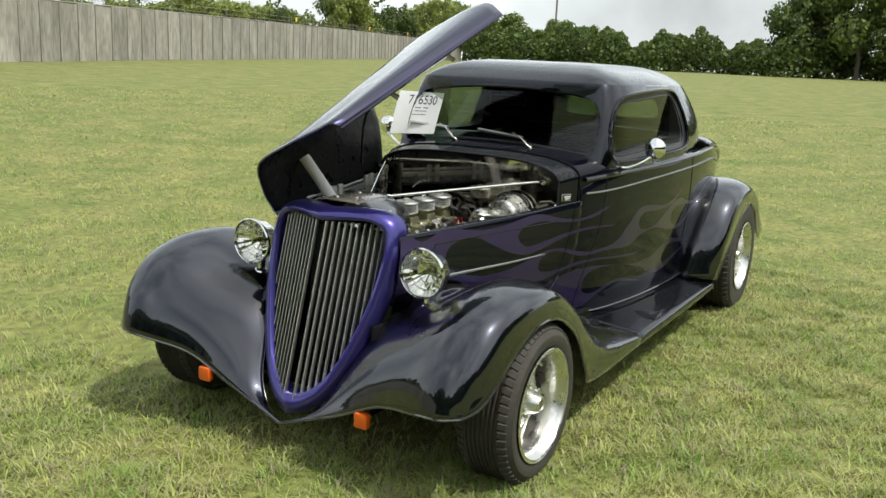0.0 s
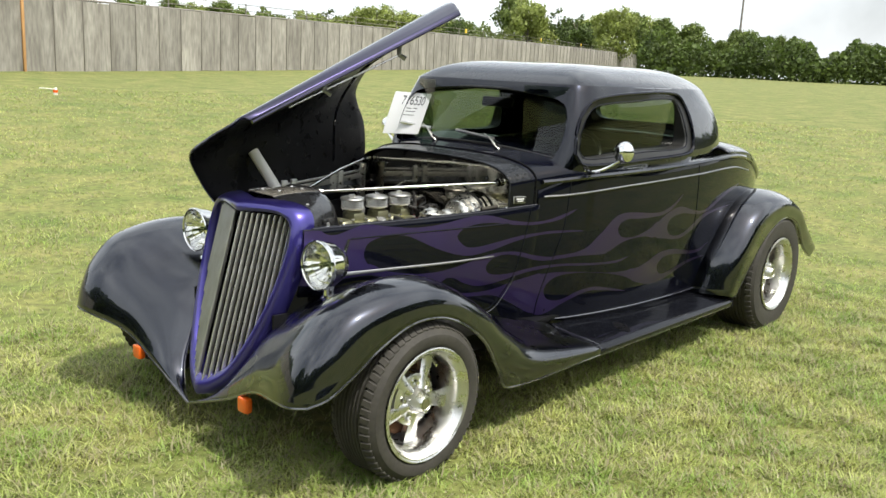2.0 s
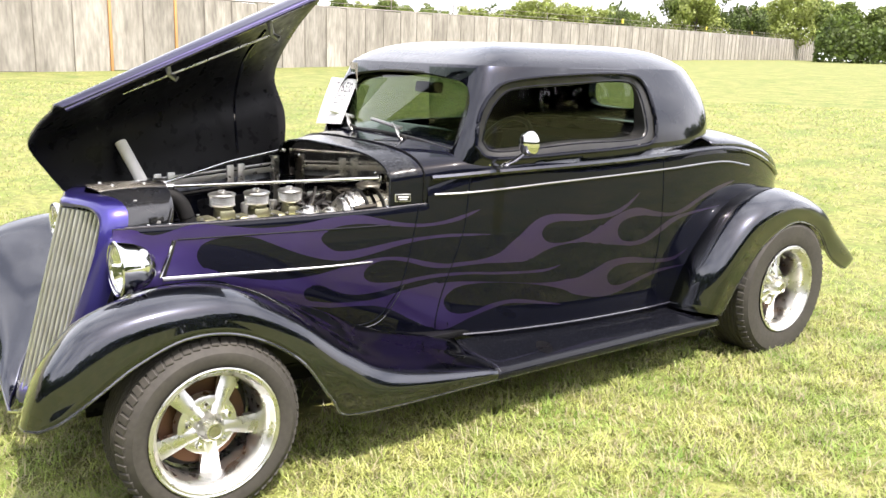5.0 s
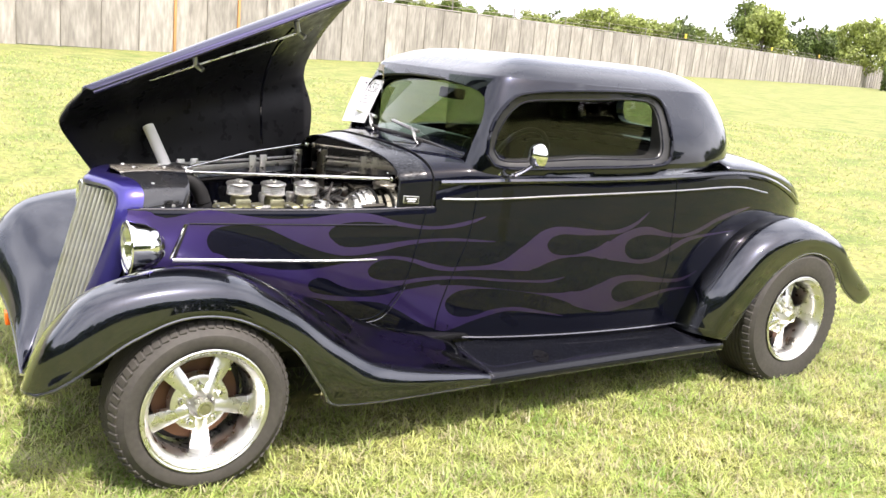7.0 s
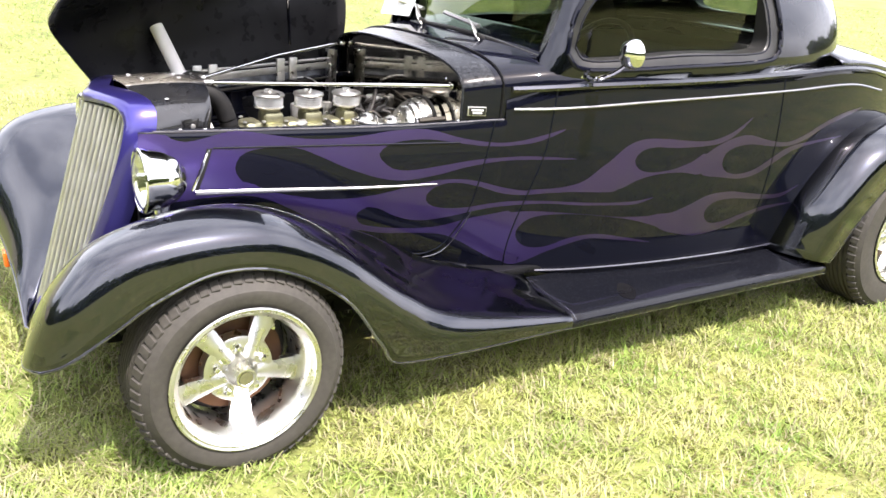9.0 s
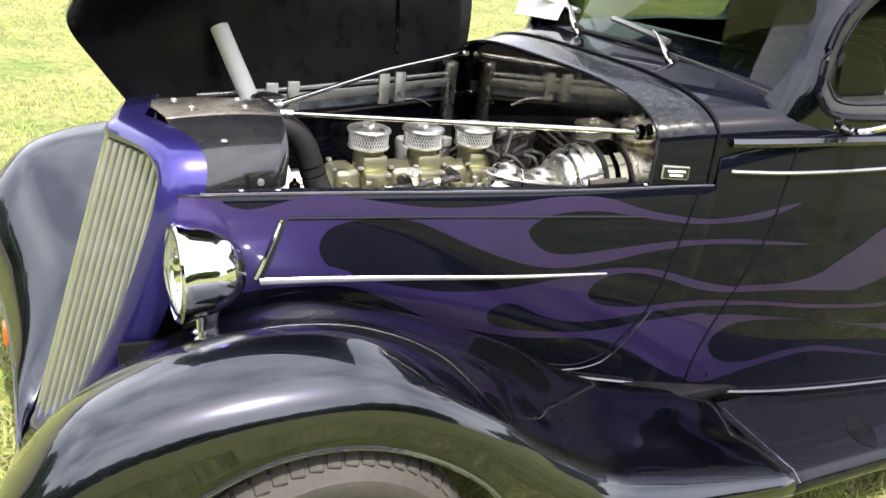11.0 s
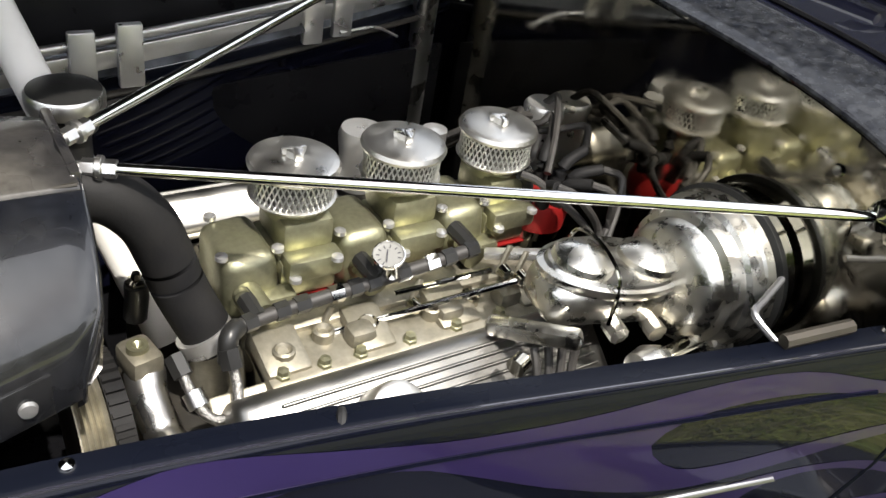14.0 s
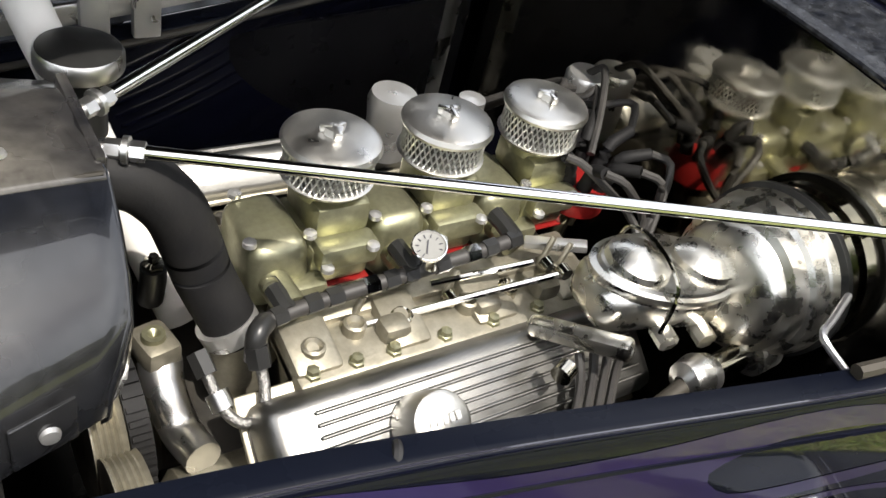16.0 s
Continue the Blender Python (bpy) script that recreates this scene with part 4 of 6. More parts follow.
def build_headlight(side):
    at = (-0.12, YC + side * 0.40, 0.70)
    shell = part("headlight", turned([(0.004, 0.082), (-0.004, 0.083), (-0.010, 0.088), (-0.006, 0.092), (0.004, 0.0915), (0.012, 0.088), (0.05, 0.080), (0.085, 0.064), (0.11, 0.040), (0.122, 0.0)], 40, "x", at), CHROME, car, "round chrome headlight")
    part("lens", turned([(-0.004, 0.084), (-0.011, 0.072), (-0.019, 0.048), (-0.024, 0.022), (-0.025, 0.0)], 40, "x", at), LENS, shell, thick=0.003)
    rows = []
    for k, (d, r) in enumerate(((0.002, 0.082), (0.020, 0.066), (0.020, 0.062), (0.038, 0.044), (0.038, 0.040), (0.050, 0.016), (0.05, 0.002))):
        rows.append([(at[0] + d + 0.006 * (q % 6 in (0, 1)), at[1] + r * math.cos(2 * math.pi * q / 48), at[2] + r * math.sin(2 * math.pi * q / 48)) for q in range(48)])
    part("reflector", grid(rows, close_u=True), CHROME, shell, smooth=20)
    part("bulb", turned([(0.012, 0.0), (0.014, 0.008), (0.05, 0.010)], 16, "x", at), GLASS, shell)
    part("stand", turned([(0.555, 0.036), (0.572, 0.032), (0.585, 0.020), (0.60, 0.020), (0.63, 0.026)], 20, "z", (-0.072, at[1], 0)), CHROME, shell)


for side in (-1, 1):
    build_headlight(side)
    part("turn_lamp", box((0.03, 0.055, 0.055), (-0.405, YC + side * 0.365, 0.238), bevel=0.008), AMBER, car, "small amber turn lamp")



# ---- glass, cabin and fittings of the body ----
def build_glass():
    for side in (-1, 1):
        def pane_w(x, z):
            return cab_point(x, 1.31) - 0.024 + 0.035 * (1.31 - z)
        rows = [[(x, YC + side * pane_w(x, z), z) for x in np.linspace(1.165, 2.14, 16)] for z in np.linspace(1.0, 1.352, 8)]
        pane = part("door_glass", grid(rows), GLASS, car, "dark tinted side glass")
        pane.visible_shadow = False
        ring = spline(door_window + [door_window[0]], 72)
        frame_in = part("window_trim", tube([(x, YC + side * (cab_point(x, z) - 0.004), z) for x, z in ring], 0.009, 8, caps=False), PAINT, car)
        cx, cz = 1.65, 1.17
        def inset(x, z, d):
            far = math.hypot(x - cx, (z - cz) * 2.6)
            return cx + (x - cx) * (1 - d / far), cz + (z - cz) * (1 - d * 2.2 / far)
        reveal = [[(*inset(x, z, d), deep) for d, deep in ((-0.004, 0.010), (0.006, 0.012), (0.042, 0.022), (0.050, 0.029))] for x, z in ring[:-1]]
        reveal = [[(x, YC + side * (cab_point(x, z) - deep), z) for x, z, deep in r] + [(r[-1][0], YC + side * (pane_w(r[-1][0], r[-1][1]) - 0.004), r[-1][1])] for r in reveal]
        part("window_reveal", grid(reveal, close_v=True), BLACKPL, car)
        part("reveal_bead", tube([r[2] for r in reveal] + [reveal[0][2]], 0.003, 6, caps=False), PAINT, car)
    rows = [[(screen_x(w, z) + 0.022, YC + w, z) for w in np.linspace(-0.53, 0.53, 20)] for z in np.linspace(1.01, 1.345, 8)]
    pane = part("windshield", grid(rows), GLASS, car)
    pane.visible_shadow = False
    ring = spline(wind_screen + [wind_screen[0]], 80)
    part("windshield_seal", tube([(screen_x(w, z) + 0.004, YC + w, z) for w, z in ring], 0.008, 8, caps=False), BLACKPL, car)
    rows = [[(2.775 - (z - 1.06) * 0.62 - 0.03, YC + w, z) for w in np.linspace(-0.34, 0.34, 10)] for z in np.linspace(1.13, 1.30, 5)]
    pane = part("rear_glass", grid(rows), GLASS, car)
    pane.visible_shadow = False


build_glass()


def build_cabin():
    bench = part("bench_seat", box((0.5, 1.0, 0.16), (1.95, YC, 0.60), bevel=0.04), SEAT, car)
    part("seat_back", box((0.14, 1.0, 0.44), (2.22, YC, 0.80), (0, 14, 0), bevel=0.05), SEAT, car)
    part("dash", box((0.16, 1.0, 0.14), (1.34, YC, 0.95), bevel=0.04), BLACKPL, car)
    wheel = []
    c = Vector((1.56, YC - 0.28, 0.99))
    u, v = Vector((0, 1, 0)), Vector((0.5, 0, 0.86))
    wheel = [c + u * 0.17 * math.cos(a) + v * 0.17 * math.sin(a) for a in np.linspace(0, 2 * math.pi, 33)]
    steer = part("steering_wheel", tube(wheel, 0.012, 8, caps=False), BLACKPL, car)
    part("steering_spokes", tube([wheel[0], c, wheel[16]], 0.008, 6), BRUSHED, steer)
    part("steering_column", tube([c, (1.3, YC - 0.28, 0.80)], 0.02, 8), BLACKPL, steer)
    part("rearview_mirror", box((0.02, 0.20, 0.05), (1.42, YC + 0.08, 1.255), (0, 8, 0), bevel=0.01), BLACKPL, car)
    part("parcel_shelf", box((0.5, 1.1, 0.02), (2.5, YC, 1.0), bevel=0.004), SEAT, car)


build_cabin()


def build_side_mirror(side):
    head = Vector((1.295, YC + side * 0.745, 1.085))
    foot = Vector((1.262, YC + side * 0.585, 0.990))
    m = part("side_mirror", turned([(-0.03, 0.0), (-0.026, 0.025), (-0.012, 0.042), (0.004, 0.049), (0.012, 0.049), (0.012, 0.044)], 32, "x", tuple(head)), CHROME, car, "round chrome peep mirror")
    part("mirror_glass", turned([(0.008, 0.046), (0.008, 0.0)], 32, "x", tuple(head)), CHROME, m)
    part("mirror_arm", tube([foot, foot + Vector((0.0, side * 0.05, 0.0)), (head + foot) / 2 + Vector((0, side * 0.03, -0.02)), head + Vector((-0.005, 0, -0.03))], 0.008, 8, smooth_n=10), CHROME, m)
    part("mirror_foot", box((0.06, 0.02, 0.022), tuple(foot), bevel=0.008), CHROME, m)


for side in (-1, 1):
    build_side_mirror(side)


def build_wiper(pivot, tip, knee):
    w = part("wiper", tube([pivot + Vector((0.02, 0, -0.01)), pivot + Vector((-0.015, 0, 0.01)), pivot + Vector((-0.03, 0, 0.015))], 0.012, 10), BLACKPL, car)
    rows = []
    for k in np.linspace(0, 1, 8):
        p = pivot.lerp(knee, k) + Vector((-0.025, 0, 0.012 + 0.008 * math.sin(math.pi * k)))
        wd = 0.024 - 0.012 * k
        rows.append([p + Vector((-0.004, -wd, -wd * 0.6)), p + Vector((-0.010, 0, 0)), p + Vector((-0.004, wd, wd * 0.6))])
    part("wiper_arm", grid(rows), LIDCHROME, w, thick=0.004)
    part("wiper_blade", tube([knee + (knee - tip) * 0.18 + Vector((-0.014, 0, 0)), tip + Vector((-0.014, 0, 0.0))], 0.008, 6), LIDCHROME, w)


build_wiper(Vector((1.112, YC + 0.205, 1.062)), Vector((1.165, YC + 0.50, 1.125)), Vector((1.15, YC + 0.30, 1.115)))
build_wiper(Vector((1.105, YC - 0.205, 1.055)), Vector((1.135, YC + 0.085, 1.118)), Vector((1.13, YC - 0.12, 1.10)))


def bars(parent, mat, items, place):
    for u0, u1, v0, v1 in items:
        part("print_bar", grid([[place(u, v, 0.0012) for u in np.linspace(u0, u1, 4)] for v in (v0, v1)]), mat, parent)


def build_notice():
    """The paper entry sheet behind the wiper."""
    def place(u, v, out=0.0):
        w, z = 0.335 + 0.285 * u, 1.075 + 0.20 * v
        curl = 0.014 * (1 - v) ** 2 * math.sin(u * 5) + 0.05 * max(0, u - 0.75) * (1 - v)
        return (screen_x(min(w, 0.44), z) - 0.016 - curl - out, YC + w, z - 0.02 * u * (1 - v))
    sheet = part("entry_sheet", grid([[place(u, v) for u in np.linspace(0, 1, 12)] for v in np.linspace(0, 1, 10)]), PAPER, None, smooth=60, thick=0.0012)
    tagged(sheet, "white paper entry sheet tucked under the windshield wiper", "paper sheet")
    curve = bpy.data.curves.new("entry_number", "FONT")
    curve.body, curve.size, curve.align_x, curve.align_y = "716530", 0.062, "CENTER", "CENTER"
    tmp = new("entry_number", curve)
    bpy.context.view_layer.update()
    me = bpy.data.meshes.new_from_object(tmp.evaluated_get(bpy.context.evaluated_depsgraph_get()))
    bpy.data.objects.remove(tmp)
    for v in me.vertices:
        v.co = Vector(place(0.44 - v.co.x / 0.285, 0.80 + v.co.y / 0.20, 0.0016))
    me.materials.append(INK)
    number = new("entry_number", me)
    number.parent = sheet
    bars(sheet, INK, [(0.46, 0.58, 0.61, 0.63), (0.28, 0.40, 0.61, 0.63), (0.31, 0.56, 0.535, 0.55), (0.30, 0.62, 0.45, 0.465)], place)
    return sheet


build_notice()

# ---- engine bay ----
DUSTY = material("dusty_black_cover", (0.014, 0.014, 0.016), 0.28, spec=0.3, coat=0.8, coat_ior=1.5, second=(0.20, 0.185, 0.155), second_scale=5, second_amount=0.85, grain=0.3, scale=70, rough_var=0.12, bump=0.15, bump_scale=90)
LACQUER = material("dusty_lacquer", (0.007, 0.008, 0.011), 0.24, spec=0.4, coat=0.7, coat_ior=1.6, second=(0.026, 0.025, 0.023), second_scale=8, second_amount=0.6, grain=0.3, scale=80, rough_var=0.1)
GREASE = material("greasy_iron", (0.03, 0.028, 0.025), 0.55, metal=0.4, second=(0.07, 0.06, 0.045), second_scale=18)
BRAID = material("braided_steel", (0.27, 0.265, 0.255), 0.45, metal=1.0, grain=0.35, scale=260, bump=0.9, bump_scale=420)
MESHWIRE = material("filter_mesh", (0.66, 0.66, 0.64), 0.35, metal=1.0, grain=0.2, scale=200)
FILTER = material("filter_paper", (0.10, 0.10, 0.09), 0.9, second=(0.18, 0.17, 0.15), second_scale=40)
DIAL = material("dial", (0.24, 0.24, 0.23), 0.8, spec=0.1, second=(0.2, 0.2, 0.19), second_scale=60)
WIRE = material("plug_wire", (0.022, 0.021, 0.02), 0.5, second=(0.06, 0.055, 0.05), second_scale=30)
DUSTMET = material("dull_rail", (0.66, 0.66, 0.65), 0.34, metal=0.8, second=(0.36, 0.35, 0.33), second_scale=14, rough_var=0.1)


def build_engine():
    eng = part("engine", box((0.52, 0.30, 0.26), (0.50, 0.04, 0.44), bevel=0.02), GREASE, car, "eight-cylinder engine with three carburettors")
    for y, turn in ((-0.10, 37), (0.18, -37)):
        part("cylinder_head", box((0.42, 0.17, 0.10), (0.54, y, 0.585), (turn, 0, 0), bevel=0.012), GREASE, eng)
    # intake manifold: a plenum with runners
    man = box((0.42, 0.16, 0.05), (0.52, 0.035, 0.635), bevel=0.015)
    for i in range(4):
        x = 0.34 + 0.115 * i
        for s in (-1, 1):
            part("intake_runner", tube([(x + 0.02, 0.04 + s * 0.05, 0.64), (x + 0.01, 0.04 + s * 0.10, 0.645), (x, 0.04 + s * 0.15, 0.60)], 0.026, 12, smooth_n=8), CASTALU, eng)
    part("manifold_end", box((0.07, 0.10, 0.06), (0.315, 0.03, 0.645), bevel=0.02), CASTALU, eng)
    manifold = part("intake_manifold", man, CASTALU, eng, "dusty cast aluminium intake manifold")
    part("manifold_flange", box((0.415, 0.085, 0.022), (0.525, -0.083, 0.662), (5, 0, 0), bevel=0.006), CASTALU, eng)
    for x in (0.335, 0.385, 0.43, 0.495, 0.56, 0.625, 0.69):
        part("flange_bolt", turned([(0.672, 0.009), (0.678, 0.009), (0.679, 0.007), (0.684, 0.0065), (0.685, 0.0)], 6, "z", (x, -0.113, -0.004)), BRASSY, eng)
    for i, (x, y) in enumerate(((0.40, -0.075), (0.455, -0.08), (0.54, -0.085), (0.60, -0.08), (0.345, -0.09), (0.68, -0.08))):
        part("manifold_plug", turned([(0.0, 0.013), (0.016, 0.013), (0.018, 0.010), (0.012, 0.006), (0.012, 0.0)], 12, "z", (x, y, 0.670)), (STEEL if i % 2 else CASTALU), eng)
    for x, y, z in ((0.44, -0.090, 0.677), (0.56, -0.092, 0.677), (0.65, -0.09, 0.676)):
        part("manifold_boss", box((0.035, 0.03, 0.03), (x, y, z), bevel=0.009), CASTALU, eng)
    part("manifold_web", box((0.40, 0.045, 0.030), (0.525, -0.035, 0.672), (10, 0, 0), bevel=0.007), CASTALU, eng)
    for x, wd in ((0.345, 0.055), (0.455, 0.050), (0.570, 0.060), (0.685, 0.045)):
        part("manifold_block", box((wd, 0.070, 0.034), (x, -0.078, 0.668), (14, 0, 0), bevel=0.008), CASTALU, eng)
    # valve covers
    for s, turn, y in ((-1, 37, -0.178), (1, -37, 0.258)):
        m = pose(0.497, y, 0.640, turn, 0, 0)
        cover = box((0.475, 0.125, 0.062), (0, 0, 0), bevel=0.016, segments=3, taper=(0.985, 0.86))
        part("valve_cover", moved(cover, m), COVERALU, eng, "finned polished valve cover")
        rail = box((0.485, 0.142, 0.008), (0, 0, -0.031), bevel=0.003)
        part("cover_flange", moved(rail, m), CASTALU, eng)
        for k in range(7):
            fin = box((0.40, 0.0042, 0.006), (0.012, -0.036 + 0.012 * k, 0.032), bevel=0.0015, segments=1)
            part("cover_fin", moved(fin, m), COVERALU, eng)
        for k in range(4):
            part("cover_bolt", moved(turned([(-0.026, 0.007), (-0.018, 0.007), (-0.016, 0.0)], 6, "z", (-0.19 + 0.126 * k, -s * -0.060, 0)), m), STEEL, eng)
        if s > 0:
            continue
        cap = moved(turned([(0.03, 0.030), (0.036, 0.033), (0.075, 0.033), (0.082, 0.031), (0.085, 0.026), (0.086, 0.0)], 36, "z", (-0.085, -0.006, 0)), m)
        breather = part("breather_cap", cap, LIDCHROME if s < 0 else CHROME, eng, "round chrome breather cap")
        if s < 0:
            for k in range(5):
                bar = box((0.0055, 0.009, 0.0012), (-0.099 + 0.0075 * k, -0.003, 0.0867), bevel=0.0003, segments=1)
                part("cap_script", moved(bar, m), POLISHED, breather)
    # three carburettors with air cleaners
    for i, (x, y, z) in enumerate(((0.403, 0.037, 0.851), (0.551, 0.045, 0.847), (0.700, 0.053, 0.845))):
        d = z - 0.856
        body = box((0.074, 0.098, 0.052), (x + 0.004, y - 0.004, 0.722 + d), bevel=0.008)
        box((0.066, 0.080, 0.045), (x + 0.006, y - 0.002, 0.770 + d), bevel=0.010, bm=body)
        joined(body, turned([(0.785 + d, 0.036), (0.800 + d, 0.034), (0.812 + d, 0.040)], 24, "z", (x + 0.004, y, 0)))
        carb = part("carburettor", body, BRASSY, eng, "gold-green cast carburettor")
        bowl = box((0.072, 0.104, 0.082), (x - 0.066, y - 0.008, 0.726 + d), (0, -4, 0), bevel=0.016, segments=3, taper=(0.88, 0.90))
        joined(bowl, tube([(x - 0.075, y - 0.05, 0.722 + d), (x - 0.07, y - 0.092, 0.716 + d)], 0.017, 12))
        box((0.055, 0.03, 0.04), (x - 0.045, y - 0.06, 0.700 + d), bevel=0.008, bm=bowl)
        part("float_bowl", bowl, BRASSY, eng)
        part("base_gasket", box((0.080, 0.104, 0.003), (x + 0.003, y - 0.003, 0.693 + d), bevel=0.001), RED, eng)
        part("choke_plate", box((0.070, 0.030, 0.030), (x + 0.006, y - 0.052, 0.742 + d), bevel=0.006), BRASSY, eng)
        for dx, dy, dz in ((-0.098, -0.040, 0.764), (-0.034, -0.044, 0.764), (-0.085, 0.035, 0.766), (-0.022, -0.070, 0.735), (0.03, -0.068, 0.752)):
            part("carb_screw", turned([(0.0, 0.0075), (0.005, 0.007), (0.007, 0.0)], 10, "z", (x + dx, y + dy, dz + d)), DUSTMET, eng)
        part("brass_port", tube([(x - 0.085, y - 0.066, 0.732 + d), (x - 0.085, y - 0.072, 0.732 + d)], 0.009, 12), BRASSY, eng)
        lid = turned([(z - 0.050, 0.030), (z - 0.052, 0.047), (z - 0.047, 0.051), (z - 0.045, 0.046), (z - 0.045, 0.03)], 40, "z", (x, y, 0))
        joined(lid, turned([(z - 0.010, 0.047), (z - 0.012, 0.052), (z - 0.008, 0.0535), (z - 0.003, 0.051), (z + 0.0, 0.044), (z + 0.001, 0.0)], 40, "z", (x, y, 0)))
        cleaner = part("air_cleaner", lid, LIDCHROME, eng, "round chrome air cleaner with mesh sides")
        part("filter_element", turned([(z - 0.047, 0.0425), (z - 0.008, 0.0425)], 40, "z", (x, y, 0)), FILTER, eng)
        wire = bmesh.new()
        for k in range(44):
            for tw in (-1, 1):
                a = 2 * math.pi * k / 44
                tube([(x + 0.047 * math.cos(a + tw * q), y + 0.047 * math.sin(a + tw * q), z - 0.046 + 0.036 * h) for q, h in ((0, 0), (0.08, 0.25), (0.16, 0.5), (0.24, 0.75), (0.32, 1.0))], 0.0011, 4, bm=wire, caps=False)
        tagged(part("side_mesh", wire, MESHWIRE, eng), kind="stuff")
        nut = turned([(z, 0.011), (z + 0.009, 0.0105), (z + 0.012, 0.0)], 6, "z", (x, y, 0))
        for k in range(3):
            a = 2 * math.pi * k / 3 + 0.4
            box((0.014, 0.0085, 0.010), (x + 0.008 * math.cos(a), y + 0.008 * math.sin(a), z + 0.006), (0, 8, math.degrees(a)), bevel=0.002, bm=nut)
        part("wing_nut", nut, POLISHED, eng)
    # fuel line with fittings and gauge
    line = [(0.292, -0.068, 0.715), (0.35, -0.062, 0.718), (0.42, -0.062, 0.724), (0.48, -0.064, 0.731), (0.54, -0.066, 0.739), (0.605, -0.066, 0.747)]
    part("fuel_rail", tube(line, 0.0085, 10), WIRE, eng)
    pts = spline(line, 40)
    for k in (2, 7, 10, 15, 18, 21, 26, 31, 34, 38):
        part("hose_fitting", tube([pts[k], pts[min(k + 2, 40)]], 0.0108, 6), (CHROME if k in (15, 31) else BLACKPL), eng)
    for x, z in ((0.325, 0.717), (0.47, 0.73), (0.60, 0.746)):
        part("inlet_fitting", tube([(x, -0.064, z), (x - 0.002, -0.045, z + 0.004), (x - 0.004, -0.025, z + 0.006)], 0.011, 8), BLACKPL, eng)
    g = Vector((0.482, -0.062, 0.762))
    m = Matrix.Translation(g) @ Matrix.Rotation(radians(14), 4, "X") @ Matrix.Rotation(radians(-14), 4, "Y")
    gauge = part("fuel_gauge", moved(turned([(-0.030, 0.010), (-0.026, 0.0175), (-0.003, 0.0185), (0.001, 0.0200), (0.003, 0.0195), (0.0035, 0.0182), (0.0, 0.0175)], 32, "z"), m), CHROME, eng, "small round chrome pressure gauge")
    part("dial_face", moved(turned([(0.0, 0.0175), (0.0, 0.0)], 32, "z"), m), DIAL, gauge)
    needle = box((0.017, 0.0013, 0.001), (-0.002, 0.0, 0.001), (0, 0, 60), bm=None)
    part("dial_needle", moved(needle, m), INK, gauge)
    for k in range(9):
        a = radians(-40 + 32 * k)
        tick = box((0.004, 0.001, 0.0006), (0.0128 * math.cos(a), 0.0128 * math.sin(a), 0.0006), (0, 0, math.degrees(a)))
        part("dial_mark", moved(tick, m), INK, gauge)
    part("fuel_elbow", tube([(0.300, -0.068, 0.716), (0.286, -0.080, 0.716), (0.281, -0.090, 0.690)], 0.011, 10, smooth_n=8), BLACKPL, eng)
    part("braided_line", tube([(0.283, -0.090, 0.698), (0.285, -0.104, 0.680), (0.281, -0.122, 0.664), (0.268, -0.133, 0.656), (0.254, -0.133, 0.656), (0.243, -0.122, 0.663), (0.237, -0.103, 0.676), (0.233, -0.085, 0.690)], 0.0058, 12, smooth_n=36), BRAID, eng)
    part("line_clamp", tube([(0.2415, -0.118, 0.666), (0.238, -0.104, 0.676)], 0.0115, 12), POLISHED, eng)
    part("line_end", tube([(0.234, -0.090, 0.687), (0.230, -0.070, 0.700)], 0.011, 6), BLACKPL, eng)
    part("line_nut", tube([(0.283, -0.086, 0.706), (0.284, -0.098, 0.688)], 0.0125, 6), BLACKPL, eng)
    # throttle linkage
    part("throttle_rod", tube([(0.405, -0.070, 0.672), (0.52, -0.085, 0.690), (0.655, -0.105, 0.712)], 0.0045, 8), CHROME, eng)
    part("throttle_rod", tube([(0.50, -0.060, 0.700), (0.62, -0.085, 0.722)], 0.004, 8), CHROME, eng)
    for x, y, z in ((0.405, -0.07, 0.672), (0.52, -0.078, 0.688), (0.635, -0.095, 0.722), (0.655, -0.105, 0.715)):
        part("rod_joint", turned([(-0.008, 0.0), (-0.007, 0.008), (0.006, 0.009), (0.009, 0.0)], 10, "y", (x, y, z)), STEEL, eng)
        part("lever_arm", box((0.010, 0.006, 0.04), (x + 0.006, y + 0.014, z + 0.008), (0, 25, 20), bevel=0.002), CASTALU, eng)
    part("throttle_bracket", box((0.075, 0.016, 0.010), (0.665, -0.070, 0.725), (0, -12, -38), bevel=0.002), DUSTMET, eng)
    # radiator hose, thermostat housing
    part("radiator_hose", tube([(0.11, 0.022, 0.858), (0.155, 0.014, 0.866), (0.197, 0.006, 0.856), (0.227, 0.000, 0.824), (0.244, -0.004, 0.780), (0.258, -0.010, 0.735), (0.288, -0.030, 0.665)], 0.0295, 28, smooth_n=60), HOSE, eng, "thick black rubber radiator hose")
    part("hose_clamp", tube([(0.276, -0.024, 0.685), (0.284, -0.030, 0.668)], 0.0325, 28), DUSTMET, eng)
    part("thermostat_housing", turned([(0.60, 0.035), (0.64, 0.03), (0.67, 0.026)], 20, "z", (0.290, -0.034, 0)), CASTALU, eng)
    # water pump, alternator, pulleys
    pump = turned([(0.16, 0.0), (0.16, 0.05), (0.20, 0.055), (0.21, 0.075), (0.235, 0.075), (0.25, 0.03)], 28, "x", (0, 0.035, 0.50))
    part("water_pump", pump, CASTALU, eng)
    part("pump_outlet", tube([(0.215, -0.010, 0.630), (0.212, -0.035, 0.612), (0.218, -0.070, 0.585), (0.226, -0.115, 0.590)], 0.023, 16, smooth_n=16, taper=0.85), POLISHED, eng)
